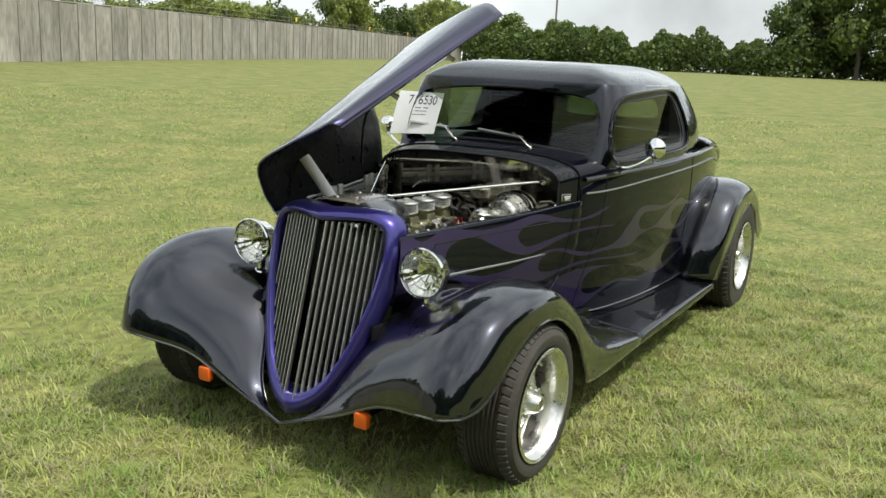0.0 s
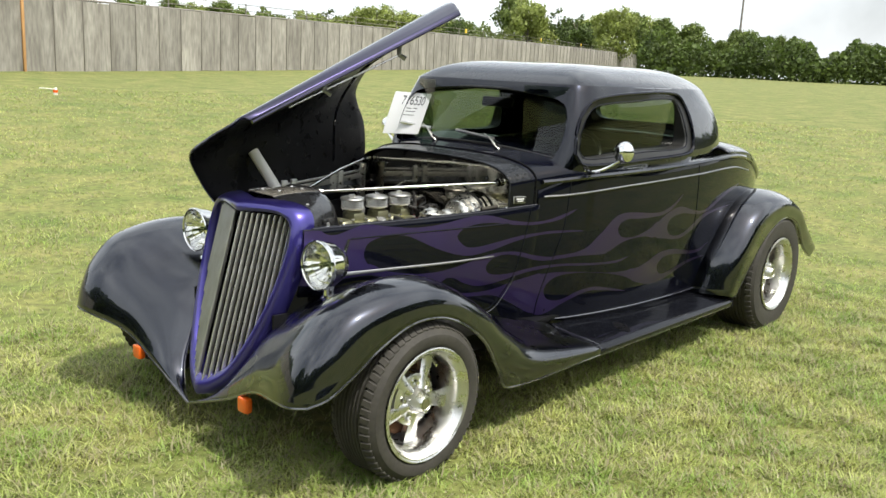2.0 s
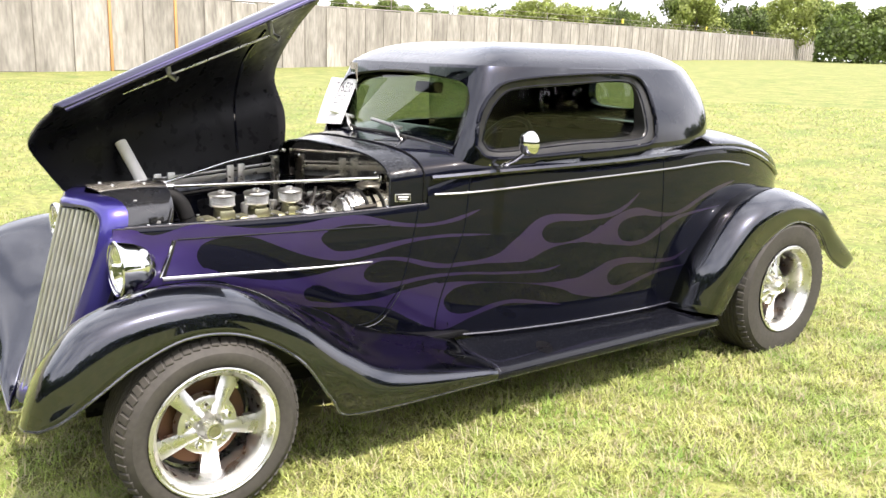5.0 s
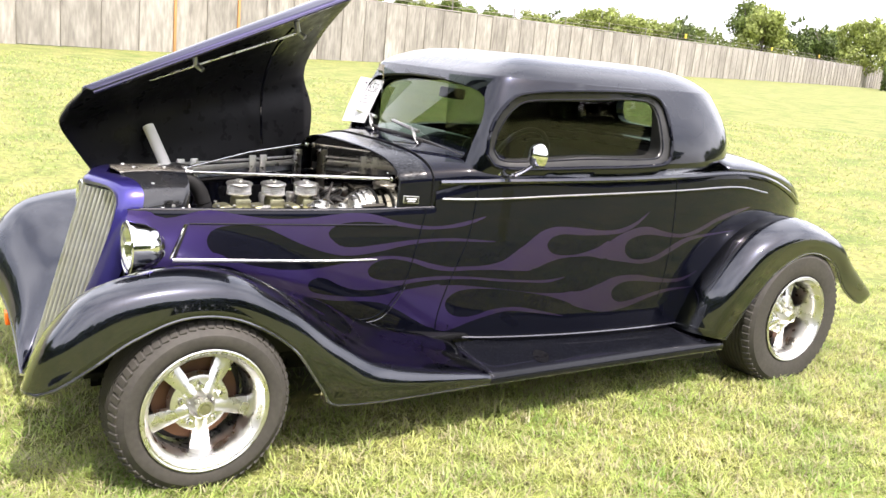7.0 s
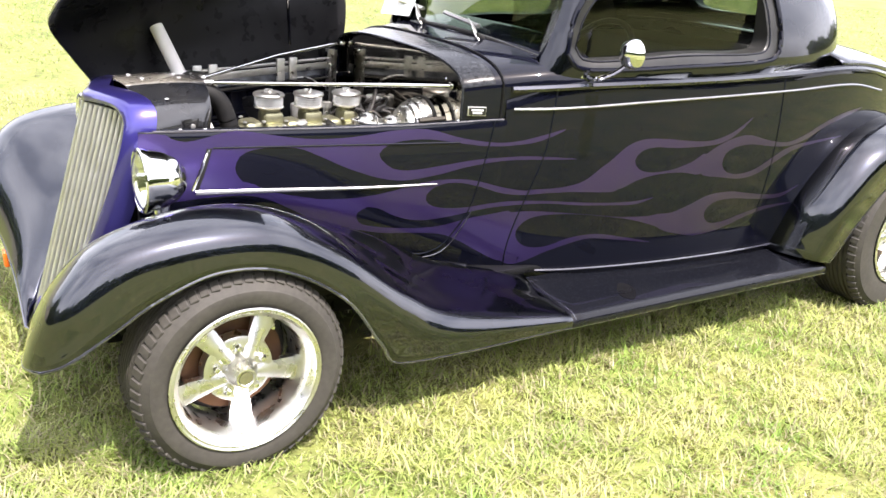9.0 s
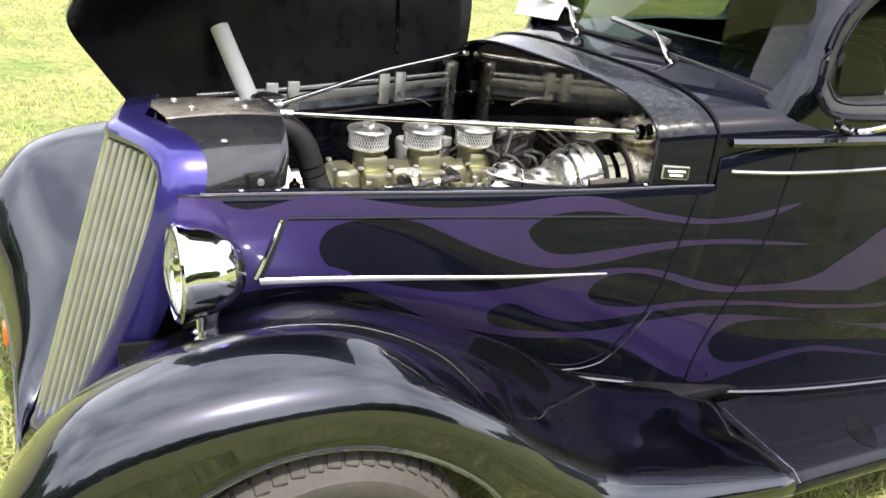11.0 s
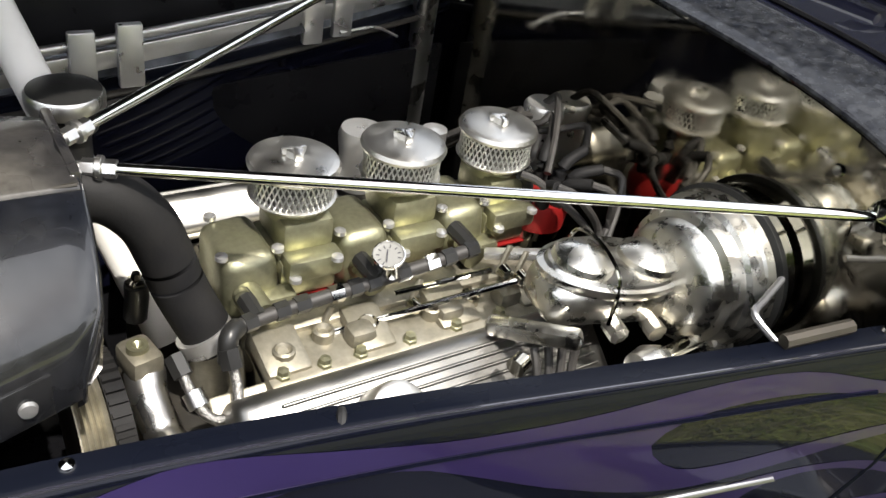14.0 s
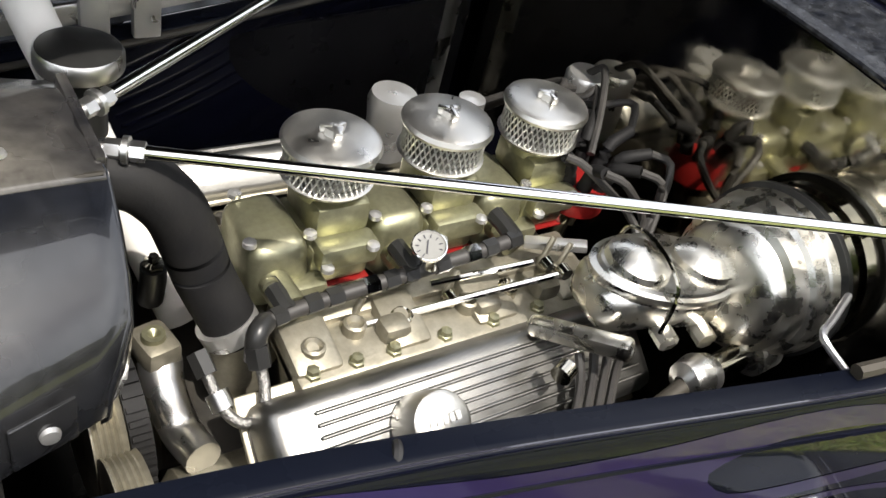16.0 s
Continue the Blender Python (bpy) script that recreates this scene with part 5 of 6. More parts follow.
    part("pump_boss", box((0.04, 0.05, 0.035), (0.212, -0.005, 0.645), (0, 0, 12), bevel=0.010), CASTALU, eng)
    part("boss_plug", turned([(0.660, 0.013), (0.668, 0.012), (0.668, 0.007), (0.662, 0.0)], 12, "z", (0.210, -0.006, 0)), BRASSY, eng)
    for r, x0, y0, z0, nm in ((0.085, 0.148, 0.0, 0.545, "crank_pulley"), (0.06, 0.150, -0.13, 0.56, "alternator_pulley")):
        prof = [(x0 - 0.012, 0.0), (x0 - 0.012, r * 0.5), (x0 - 0.016, r * 0.62), (x0 - 0.016, r)]
        for q in range(5):
            prof += [(x0 - 0.014 + 0.006 * q, r), (x0 - 0.011 + 0.006 * q, r - 0.003)]
        prof += [(x0 + 0.018, r), (x0 + 0.018, 0.0)]
        part(nm, turned(prof, 48, "x", (0, y0, z0)), CASTALU, eng)
    teeth = bmesh.new()
    for k in range(40):
        a = 2 * math.pi * k / 40
        box((0.020, 0.006, 0.006), (0.178, 0.0 + 0.092 * math.cos(a), 0.545 + 0.092 * math.sin(a)), (math.degrees(a), 0, 0), bm=teeth)
    tagged(part("belt_teeth", teeth, HOSE, eng, smooth=0), kind="stuff")
    part("drive_belt", turned([(0.167, 0.086), (0.189, 0.086), (0.189, 0.090), (0.167, 0.090)], 48, "x", (0, 0.0, 0.545), closed=True), HOSE, eng)
    alt = turned([(0.19, 0.0), (0.19, 0.05), (0.20, 0.06), (0.28, 0.06), (0.29, 0.045), (0.29, 0.0)], 28, "x", (0, -0.14, 0.52))
    part("alternator", alt, CASTALU, eng)
    part("bypass_fitting", tube([(0.222, 0.045, 0.665), (0.224, 0.040, 0.70), (0.224, 0.040, 0.715)], 0.014, 10), BLACKPL, eng)
    part("sender_nut", turned([(0.705, 0.012), (0.72, 0.012), (0.722, 0.006), (0.73, 0.005), (0.73, 0.0)], 6, "z", (0.224, 0.040, 0)), STEEL, eng)
    # distributor with leads
    dist = part("distributor", turned([(0.60, 0.02), (0.68, 0.022), (0.685, 0.038), (0.70, 0.040)], 24, "z", (0.772, 0.02, 0)), STEEL, eng)
    part("distributor_cap", turned([(0.70, 0.041), (0.725, 0.043), (0.74, 0.038), (0.742, 0.0)], 24, "z", (0.772, 0.02, 0)), RED, eng, "red distributor cap")
    for k in range(8):
        a = 2 * math.pi * k / 8 + 0.2
        c = Vector((0.772 + 0.028 * math.cos(a), 0.02 + 0.028 * math.sin(a), 0.738))
        top = c + Vector((0.014 * math.cos(a), 0.014 * math.sin(a), 0.040))
        bend = top + Vector((0.026 * math.cos(a) + 0.010, 0.026 * math.sin(a), 0.012))
        part("plug_boot", tube([c, c.lerp(top, 0.6), top, bend], 0.0105, 10, smooth_n=8, taper=0.75), HOSE, eng)
        if math.sin(a) < 0:
            ways = [bend, bend + Vector((0.022, -0.020, -0.008)), Vector((0.800 + 0.008 * (k - 4), -0.075, 0.715 + 0.005 * (k - 4))), Vector((0.72, -0.15, 0.675)), Vector((0.645 - 0.002 * k, -0.20, 0.70))]
        else:
            ways = [bend, bend + Vector((0.020, 0.030, 0.020)), Vector((0.835 - 0.012 * k, 0.105 + 0.010 * k, 0.785 + 0.008 * k)), Vector((0.80 - 0.02 * k, 0.20, 0.745)), Vector((0.72 - 0.04 * k, 0.29, 0.63))]
        part("plug_lead", tube(ways, 0.0056, 8, smooth_n=20), WIRE, eng)
    # ignition coil by the firewall
    coil = part("ignition_coil", turned([(0.70, 0.030), (0.775, 0.030), (0.80, 0.032), (0.806, 0.028), (0.808, 0.0)], 28, "z", (0.862, 0.150, 0)), DUSTMET, eng)
    part("coil_lead", tube([(0.862, 0.150, 0.806), (0.855, 0.120, 0.830), (0.82, 0.07, 0.80), (0.785, 0.03, 0.765)], 0.0056, 8, smooth_n=16), WIRE, eng)
    # leads through the loom over the valve cover
    for k in range(4):
        x = 0.600 + 0.017 * k
        part("plug_lead", tube([(x, -0.21 - 0.005 * k, 0.705), (x - 0.008, -0.235, 0.680), (x - 0.028, -0.262, 0.645), (x - 0.05, -0.285, 0.60)], 0.0055, 8, smooth_n=12), WIRE, eng)
    part("wire_loom", box((0.022, 0.120, 0.022), (0.598, -0.203, 0.724), (-22, -8, 28), bevel=0.006), DUSTCHROME, eng, "bent polished bracket")
    part("loom_bolt", tube([(0.575, -0.222, 0.705), (0.560, -0.228, 0.703)], 0.012, 12), STEEL, eng)
    part("far_breather", turned([(0.68, 0.030), (0.73, 0.030), (0.76, 0.034), (0.772, 0.030), (0.775, 0.0)], 28, "z", (0.585, 0.205, 0)), DUSTMET, eng)
    part("oil_filler", turned([(0.66, 0.014), (0.765, 0.014), (0.765, 0.018), (0.785, 0.018), (0.787, 0.0)], 16, "z", (0.672, 0.155, 0)), DUSTMET, eng)


build_engine()


def build_brakes():
    """Booster and master cylinder on the firewall."""
    at = (0, -0.225, 0.770)
    boo = part("brake_booster", turned([(0.762, 0.0), (0.762, 0.052), (0.768, 0.066), (0.772, 0.070), (0.785, 0.074), (0.789, 0.083), (0.806, 0.087), (0.810, 0.093), (0.826, 0.097), (0.829, 0.093), (0.832, 0.097), (0.843, 0.099), (0.846, 0.090)], 48, "x", at), DUSTCHROME, car, "dusty chrome brake booster")
    part("booster_band", turned([(0.846, 0.097), (0.849, 0.104), (0.857, 0.104), (0.860, 0.097)], 48, "x", at), BLACKPL, boo)
    part("booster_shell", turned([(0.858, 0.098), (0.880, 0.096)], 48, "x", at), STEEL, boo)
    m = pose(0.708, -0.190, 0.770, 0, 6, -10) @ Matrix.Scale(1.13, 4)
    low = box((0.165, 0.075, 0.055), (0, 0, -0.02), bevel=0.02, segments=3)
    mc = part("master_cylinder", moved(low, m), DUSTCHROME, car, "chrome twin-reservoir master cylinder")
    lip = turned([(0.0, 0.047), (0.006, 0.050), (0.012, 0.050), (0.014, 0.046)], 40, "z")
    for v in lip.verts:
        v.co.x *= 1.78
    part("reservoir_rim", moved(lip, m), DUSTCHROME, mc)
    top = turned([(0.012, 0.046), (0.017, 0.044), (0.018, 0.0)], 40, "z")
    for v in top.verts:
        v.co.x *= 1.78
    part("reservoir_lid", moved(top, m), DUSTCHROME, mc)
    for dx in (-0.040, 0.042):
        part("lid_dome", moved(turned([(0.016, 0.034), (0.024, 0.032), (0.034, 0.018), (0.037, 0.0)], 32, "z", (dx, 0, 0)), m), DUSTCHROME, mc)
    for dx in (-0.022, 0.066):
        bail = [(dx, 0.052, -0.02), (dx - 0.004, 0.046, 0.022), (dx - 0.004, 0.02, 0.037), (dx - 0.004, -0.02, 0.037), (dx - 0.002, -0.046, 0.022), (dx, -0.052, -0.025)]
        part("wire_bail", moved(tube(bail, 0.0022, 6, smooth_n=24), m), STEEL, mc)
    part("mc_flange", moved(box((0.012, 0.10, 0.055), (0.088, 0, -0.018), bevel=0.004), m), DUSTCHROME, mc)
    for dy in (-0.04, 0.04):
        part("flange_nut", moved(tube([(0.06, dy, -0.02), (0.085, dy, -0.02)], 0.009, 6), m), STEEL, mc)
    for dx in (0.0, 0.05):
        part("line_port", moved(tube([(dx, -0.03, -0.04), (dx, -0.052, -0.042)], 0.011, 8), m), DUSTCHROME, mc)
    shaft = part("steering_shaft", tube([(0.60, -0.300, 0.672), (0.70, -0.283, 0.690)], 0.0105, 12), GREASE, car)
    part("universal_joint", turned([(0.695, 0.008), (0.702, 0.022), (0.722, 0.027), (0.742, 0.022), (0.748, 0.012)], 28, "x", (0, -0.280, 0.693)), POLISHED, shaft)
    part("upper_shaft", tube([(0.742, -0.280, 0.693), (0.80, -0.278, 0.700), (0.878, -0.275, 0.708)], 0.0165, 16), STEEL, shaft)
    part("shaft_collar", tube([(0.800, -0.278, 0.700), (0.832, -0.277, 0.704)], 0.029, 24), POLISHED, shaft)
    part("shaft_clamp", box((0.035, 0.03, 0.028), (0.632, -0.295, 0.677), (0, -8, 8), bevel=0.005), GREASE, shaft)


build_brakes()


def build_bay():
    # radiator cover: flat dusty top, creased slopes and upright sides, rounded rear lobes
    profile = [(0.0, 0.908), (0.03, 0.907), (0.058, 0.904), (0.063, 0.899), (0.10, 0.887), (0.135, 0.866), (0.160, 0.845), (0.176, 0.822), (0.184, 0.80), (0.186, 0.772)]
    rows = []
    for side in (-1, 1):
        half = []
        for w, z in profile:
            rear = 0.152 + 0.008 * math.sin(min(1.0, w / 0.12) * math.pi) - 0.03 * max(0.0, (w - 0.14) / 0.046) ** 2
            front = -0.10 + 0.28 * w
            half.append([(front + (rear - front) * j, YC + side * w * (1.32 - 0.32 * j), z + 0.006 * math.sin(math.pi * j) * (z > 0.8)) for j in np.linspace(0, 1, 12)])
        rows = half[:0:-1] if side < 0 else rows + half
    low = len(profile) - 4
    cover = part("radiator_cover", grid(rows[low:-low]), DUSTY, car, "dusty black radiator cover", thick=0.005, smooth=30)
    for half in (rows[:low + 1], rows[-low - 1:]):
        part("cover_side", grid(half), LACQUER, cover, "rounded glossy black side piece", thick=0.005, smooth=30)
    skirt = [[(p[-1][0], p[-1][1], p[-1][2]), (p[-1][0] + 0.003, p[-1][1], p[-1][2] - 0.008), (p[-1][0] - 0.002, p[-1][1] * 0.985, p[-1][2] - max(0.012, p[-1][2] - 0.775))] for p in rows]
    part("cover_skirt", grid(skirt), LACQUER, cover, thick=0.005)
    for side in (-1, 1):
        part("cover_tab", box((0.050, 0.004, 0.045), (0.075, YC + side * 0.2085, 0.800), (0, 0, side * -18), bevel=0.0015), LACQUER, cover)
        part("tab_rivet", turned([(0.0, 0.008), (side * 0.004, 0.007), (side * 0.005, 0.0)], 12, "y", (0.078, YC + side * 0.2105, 0.800)), DUSTMET, cover)
    for w, j in ((-0.045, 0.75), (-0.045, 0.3), (0.04, 0.8), (-0.19, 0.4), (0.04, 0.25)):
        r = min(rows, key=lambda q: abs(q[0][1] - YC - w))
        p = r[int(j * 11)]
        part("cover_rivet", turned([(0.003, 0.007), (0.006, 0.006), (0.008, 0.0)], 12, "z", p), DUSTMET, cover)
    part("cover_seam", tube([(x, YC - 0.061, 0.9055) for x in (-0.08, 0.03, 0.158)], 0.0022, 6), GREASE, cover)
    part("core_bracket", box((0.012, 0.13, 0.075), (0.160, 0.035, 0.875), bevel=0.006), DUSTY, cover)
    cap = part("radiator_cap", turned([(0.874, 0.030), (0.875, 0.040), (0.878, 0.0415), (0.891, 0.0415), (0.895, 0.039)], 36, "z", (0.192, 0.165, 0)), POLISHED, car)
    part("filler_neck", turned([(0.80, 0.024), (0.845, 0.024), (0.850, 0.032), (0.874, 0.033)], 28, "z", (0.192, 0.165, 0)), BLACKPL, cap)
    part("cap_top", turned([(0.8948, 0.0388), (0.900, 0.026), (0.902, 0.0)], 36, "z", (0.192, 0.165, 0)), BLACKPL, cap)
    # tubular struts from the cover to the firewall
    for a, b, mid in (((0.181, 0.0, 0.895), (0.872, -0.373, 0.934), 0.0), ((0.177, 0.067, 0.895), (0.872, 0.465, 0.955), 0.012)):
        a, b = Vector(a), Vector(b)
        rod = part("strut_rod", tube([a, a.lerp(b, 0.5) + Vector((0, 0, mid)), b], 0.0062, 12), CHROME, car, "long chrome strut rod")
        d = (b - a).normalized()
        part("strut_nut", tube([a - d * 0.010, a + d * 0.002], 0.0092, 6), POLISHED, rod)
        part("strut_nut", tube([a + d * 0.010, a + d * 0.022], 0.0092, 6), POLISHED, rod)
        part("strut_washer", tube([a + d * 0.004, a + d * 0.009], 0.0125, 16), POLISHED, rod)
        part("strut_stud", tube([a - d * 0.022, a], 0.0055, 10), POLISHED, rod)
        part("strut_eye", turned([(-0.012, 0.0), (-0.01, 0.014), (0.0, 0.018), (0.006, 0.018)], 16, "x", tuple(b)), CHROME, rod)
    # plastic pipe that props the hood
    pipe = part("prop_pipe", tube([(0.121, 0.362, 1.024), (0.268, 0.078, 0.585)], 0.021, 24, caps=False), WHITEPL, None, thick=0.004)
    tagged(pipe, "white plastic pipe propping up the raised hood", "pipe")
    part("printed_mark", box((0.012, 0.002, 0.03), (0.150, 0.298, 0.895), (14, -14, 20)), INK, pipe)
    # far inner side: rails, brackets and the post by the firewall
    lip = lambda x: YC + side_w(x, 0.84) - 0.02
    for dz, h, mat in ((0.040, 0.009, DUSTMET), (0.008, 0.024, DUSTMET), (-0.032, 0.004, GREASE)):
        rows = [[(x, lip(x) - 0.012, 0.825 + 0.035 * x + dz), (x, lip(x) - 0.016, 0.825 + 0.035 * x + dz + h)] for x in np.linspace(0.05, 0.84, 10)]
        part("hood_rail", grid(rows), mat, car, thick=0.008)
    for x in (0.24, 0.30, 0.58, 0.635):
        part("rail_bracket", box((0.032, 0.012, 0.085), (x, lip(x) - 0.024, 0.85 + 0.03 * x), bevel=0.003), DUSTMET, car)
    part("inner_wire", tube([(0.63, lip(0.63) - 0.03, 0.835), (0.70, lip(0.7) - 0.03, 0.832), (0.75, lip(0.75) - 0.03, 0.808)], 0.0025, 6, smooth_n=8), DUSTMET, car)
    # hinge strip closing the gap under the raised hood
    rows = [[(x, YC + side_w(x, 0.83), hood_edge(x) - 0.01), (x, 0.33 + 0.17 * (x + 0.09) / 0.95, 0.83 + 0.048 * (x + 0.09) / 0.95)] for x in np.linspace(-0.09, 0.86, 14)]
    part("hinge_strip", grid(rows), material("scuffed_hinge", (0.02, 0.02, 0.022), 0.35, second=(0.30, 0.32, 0.36), second_scale=16, second_amount=0.9, bump=0.6, bump_scale=40), car, thick=0.004)
    post = part("hinge_post", turned([(0.56, 0.021), (0.90, 0.021), (0.905, 0.024), (0.932, 0.024), (0.935, 0.0)], 28, "z", (0.825, 0.455, 0)), POLISHED, car)
    # bent wire hook over the flange
    part("bonnet_hook", tube([(0.83, -0.325, 0.828), (0.775, -0.345, 0.827), (0.757, -0.351, 0.825), (0.754, -0.360, 0.820), (0.762, -0.392, 0.805)], 0.0042, 8, smooth_n=20), BRUSHED, car)
    part("hook_catch", tube([(0.735, -0.404, 0.833), (0.82, -0.420, 0.840)], 0.008, 8), GREASE, car)
    part("flange_catch", tube([(0.305, -0.288, 0.795), (0.302, -0.296, 0.808), (0.298, -0.304, 0.812), (0.294, -0.312, 0.806)], 0.0045, 8, smooth_n=10), SHADE, car)
    part("inner_fender", box((0.95, 0.01, 0.30), (0.40, YC + 0.36, 0.62), (0, 0, 9), bevel=0.003), UNDER, car)
    # nameplate on the cowl side
    x0 = 0.907
    plate = part("nameplate", box((0.062, 0.004, 0.030), (x0, YC - belt_w(x0) - 0.004, 0.870), (0, 0, -18), bevel=0.0015), DUSTMET, car)
    part("plate_field", box((0.056, 0.002, 0.024), (x0, YC - belt_w(x0) - 0.0068, 0.870), (0, 0, -18)), BLACKPL, plate)
    for dz, wd in ((0.004, 0.040), (-0.005, 0.030)):
        part("plate_bar", box((wd, 0.002, 0.0045), (x0, YC - belt_w(x0) - 0.0085, 0.870 + dz), (0, 0, -18)), PAPER, plate)


build_bay()

# ---- fence, trees, field ----
def build_fence():
    d = Vector((13, 4.8, 0)).normalized()
    start = Vector((10.7, 25.7, 0)) - d * 34
    turn = Matrix.Rotation(math.atan2(d.y, d.x), 4, "Z")
    fence = new("fence")
    tagged(fence, "weathered grey vertical-board wooden fence round the field", "fence")
    meshes = []
    for k in range(4):
        rnd = random.Random(k)
        bm = bmesh.new()
        box((1.212, 0.03, 2.3 - 0.05 * rnd.random()), (0, rnd.uniform(-0.006, 0.008), 0), (0, rnd.uniform(-0.2, 0.2), 0), bevel=0.004, segments=1, bm=bm)
        meshes.append(part("panel", bm, WOOD, fence))
    first = list(meshes)
    n = 112
    rnd = random.Random(9)
    for i in range(n):
        p = start + d * (1.22 * i)
        ob = first[i] if i < 4 else new("panel", first[rnd.randrange(4)].data)
        ob.parent = fence
        ob.matrix_basis = Matrix.Translation((p.x, p.y, ground_z(p.x, p.y) + 1.12 + rnd.uniform(-0.02, 0.03))) @ turn
    post = part("post", box((0.026, 0.03, 2.28), bevel=0.004), DARKWOOD, fence)
    for i in range(n):
        p = start + d * (1.22 * (i - 0.5)) + Vector((d.y, -d.x, 0)) * 0.03
        ob = post if i == 0 else new("post", post.data)
        ob.parent = fence
        ob.matrix_basis = Matrix.Translation((p.x, p.y, ground_z(p.x, p.y) + 1.12)) @ turn
    for i in (49, 53):
        p = start + d * (0.61 * i) + Vector((d.y, -d.x, 0)) * 0.05
        ob = part("new_post", box((0.09, 0.05, 2.25), bevel=0.004), NEWWOOD, fence, "fresh orange timber post")
        ob.matrix_basis = Matrix.Translation((p.x, p.y, ground_z(p.x, p.y) + 1.12)) @ turn
    # wire on short stakes along the top
    stake = part("stake", box((0.04, 0.04, 0.75), bevel=0.004, segments=1), DARKWOOD, fence)
    for i in range(0, 2 * n, 8):
        p = start + d * (0.61 * i) - Vector((d.y, -d.x, 0)) * 0.05
        ob = stake if i == 0 else new("stake", stake.data)
        ob.parent = fence
        ob.matrix_basis = Matrix.Translation((p.x, p.y, ground_z(p.x, p.y) + 2.38)) @ turn
    ends = [start + d * (0.61 * i) - Vector((d.y, -d.x, 0)) * 0.05 for i in range(0, 2 * n, 8)]
    for h in (2.45, 2.7):
        part("fence_wire", tube([(p.x, p.y, ground_z(p.x, p.y) + h) for p in ends], 0.012, 4), DARKWOOD, fence)
    part("capping_rail", tube([(p.x, p.y, ground_z(p.x, p.y) + 2.28) for p in ends], 0.035, 4), DARKWOOD, fence)
    YELLOW = material("yellow_tag", (0.75, 0.55, 0.03), 0.5, second=(0.65, 0.45, 0.03), second_scale=4)
    for i in (114, 144, 168):
        p = start + d * (0.61 * i)
        ob = part("warning_tag", box((0.32, 0.02, 0.28), bevel=0.01), YELLOW, fence, "small yellow warning tag")
        ob.matrix_basis = Matrix.Translation((p.x, p.y, ground_z(p.x, p.y) + 2.6)) @ turn


build_fence()

EYE = Vector((-1.6, -2.8, 1.4))


def crown_mesh(seed, lobes, leaves, size, mat):
    """A crown of leaf sprays spread over uneven lobes, about one unit high and wide."""
    rnd = np.random.RandomState(seed)
    cs = []
    for k in range(lobes):
        a, h = rnd.uniform(0, 2 * math.pi), rnd.uniform(0.0, 1.0)
        reach = 0.34 * math.sin(math.pi * min(0.95, 0.22 + 0.72 * h)) * rnd.uniform(0.4, 1.15)
        cs.append((reach * math.cos(a), reach * math.sin(a), 0.22 + 0.66 * h, rnd.uniform(0.09, 0.2) * (1.15 - 0.5 * h)))
    cs = np.array(cs)
    pick = rnd.choice(lobes, leaves, p=cs[:, 3] ** 2 / (cs[:, 3] ** 2).sum())
    v = rnd.normal(size=(leaves, 3))
    v /= np.linalg.norm(v, axis=1)[:, None]
    rad = cs[pick, 3] * rnd.uniform(0.55, 1.12, leaves)
    c = cs[pick, :3] + v * rad[:, None] * [1, 1, 0.85]
    a = np.cross(v, rnd.normal(size=(leaves, 3)))
    a /= np.linalg.norm(a, axis=1)[:, None] + 1e-9
    b = np.cross(v + 0.7 * rnd.normal(size=(leaves, 3)), a)
    b /= np.linalg.norm(b, axis=1)[:, None] + 1e-9
    s = size * rnd.uniform(0.5, 1.3, leaves)[:, None]
    quad = np.stack([c - a * s * 0.5, c + b * s * 0.7, c + a * s * 0.5, c - b * s * 0.7], 1).reshape(-1, 3)
    me = bpy.data.meshes.new("crown")
    me.from_pydata(quad.tolist(), [], (np.arange(leaves * 4).reshape(-1, 4)).tolist())
    me.materials.append(mat)
    return me


def build_tree(name, seed, mat, label, lobes=30, leaves=5600, size=0.031, trunk_low=True):
    """One tree about a metre high, to be scaled: tapered trunk, limbs and a crown of leaf sprays."""
    tree = new(name)
    rnd = random.Random(seed)
    part("trunk", tube([(0, 0, -0.06), (0.004, 0.003, 0.2), (-0.006, 0.004, 0.45), (0.004, 0, 0.78)], 0.024, 8, smooth_n=8, taper=0.3), BARK, tree)
    for k in range(5):
        a = 2 * math.pi * k / 5 + rnd.random()
        h = 0.22 + 0.1 * k
        part("limb", tube([(0, 0, h), (0.1 * math.cos(a), 0.1 * math.sin(a), h + 0.08), (0.22 * math.cos(a), 0.22 * math.sin(a), h + 0.2)], 0.010, 6, taper=0.35), BARK, tree)
    crown = new("crown", crown_mesh(seed, lobes, leaves, size, mat))
    crown.parent = tree
    tagged(tree, label, "tree", "trees along the field")
    return tree


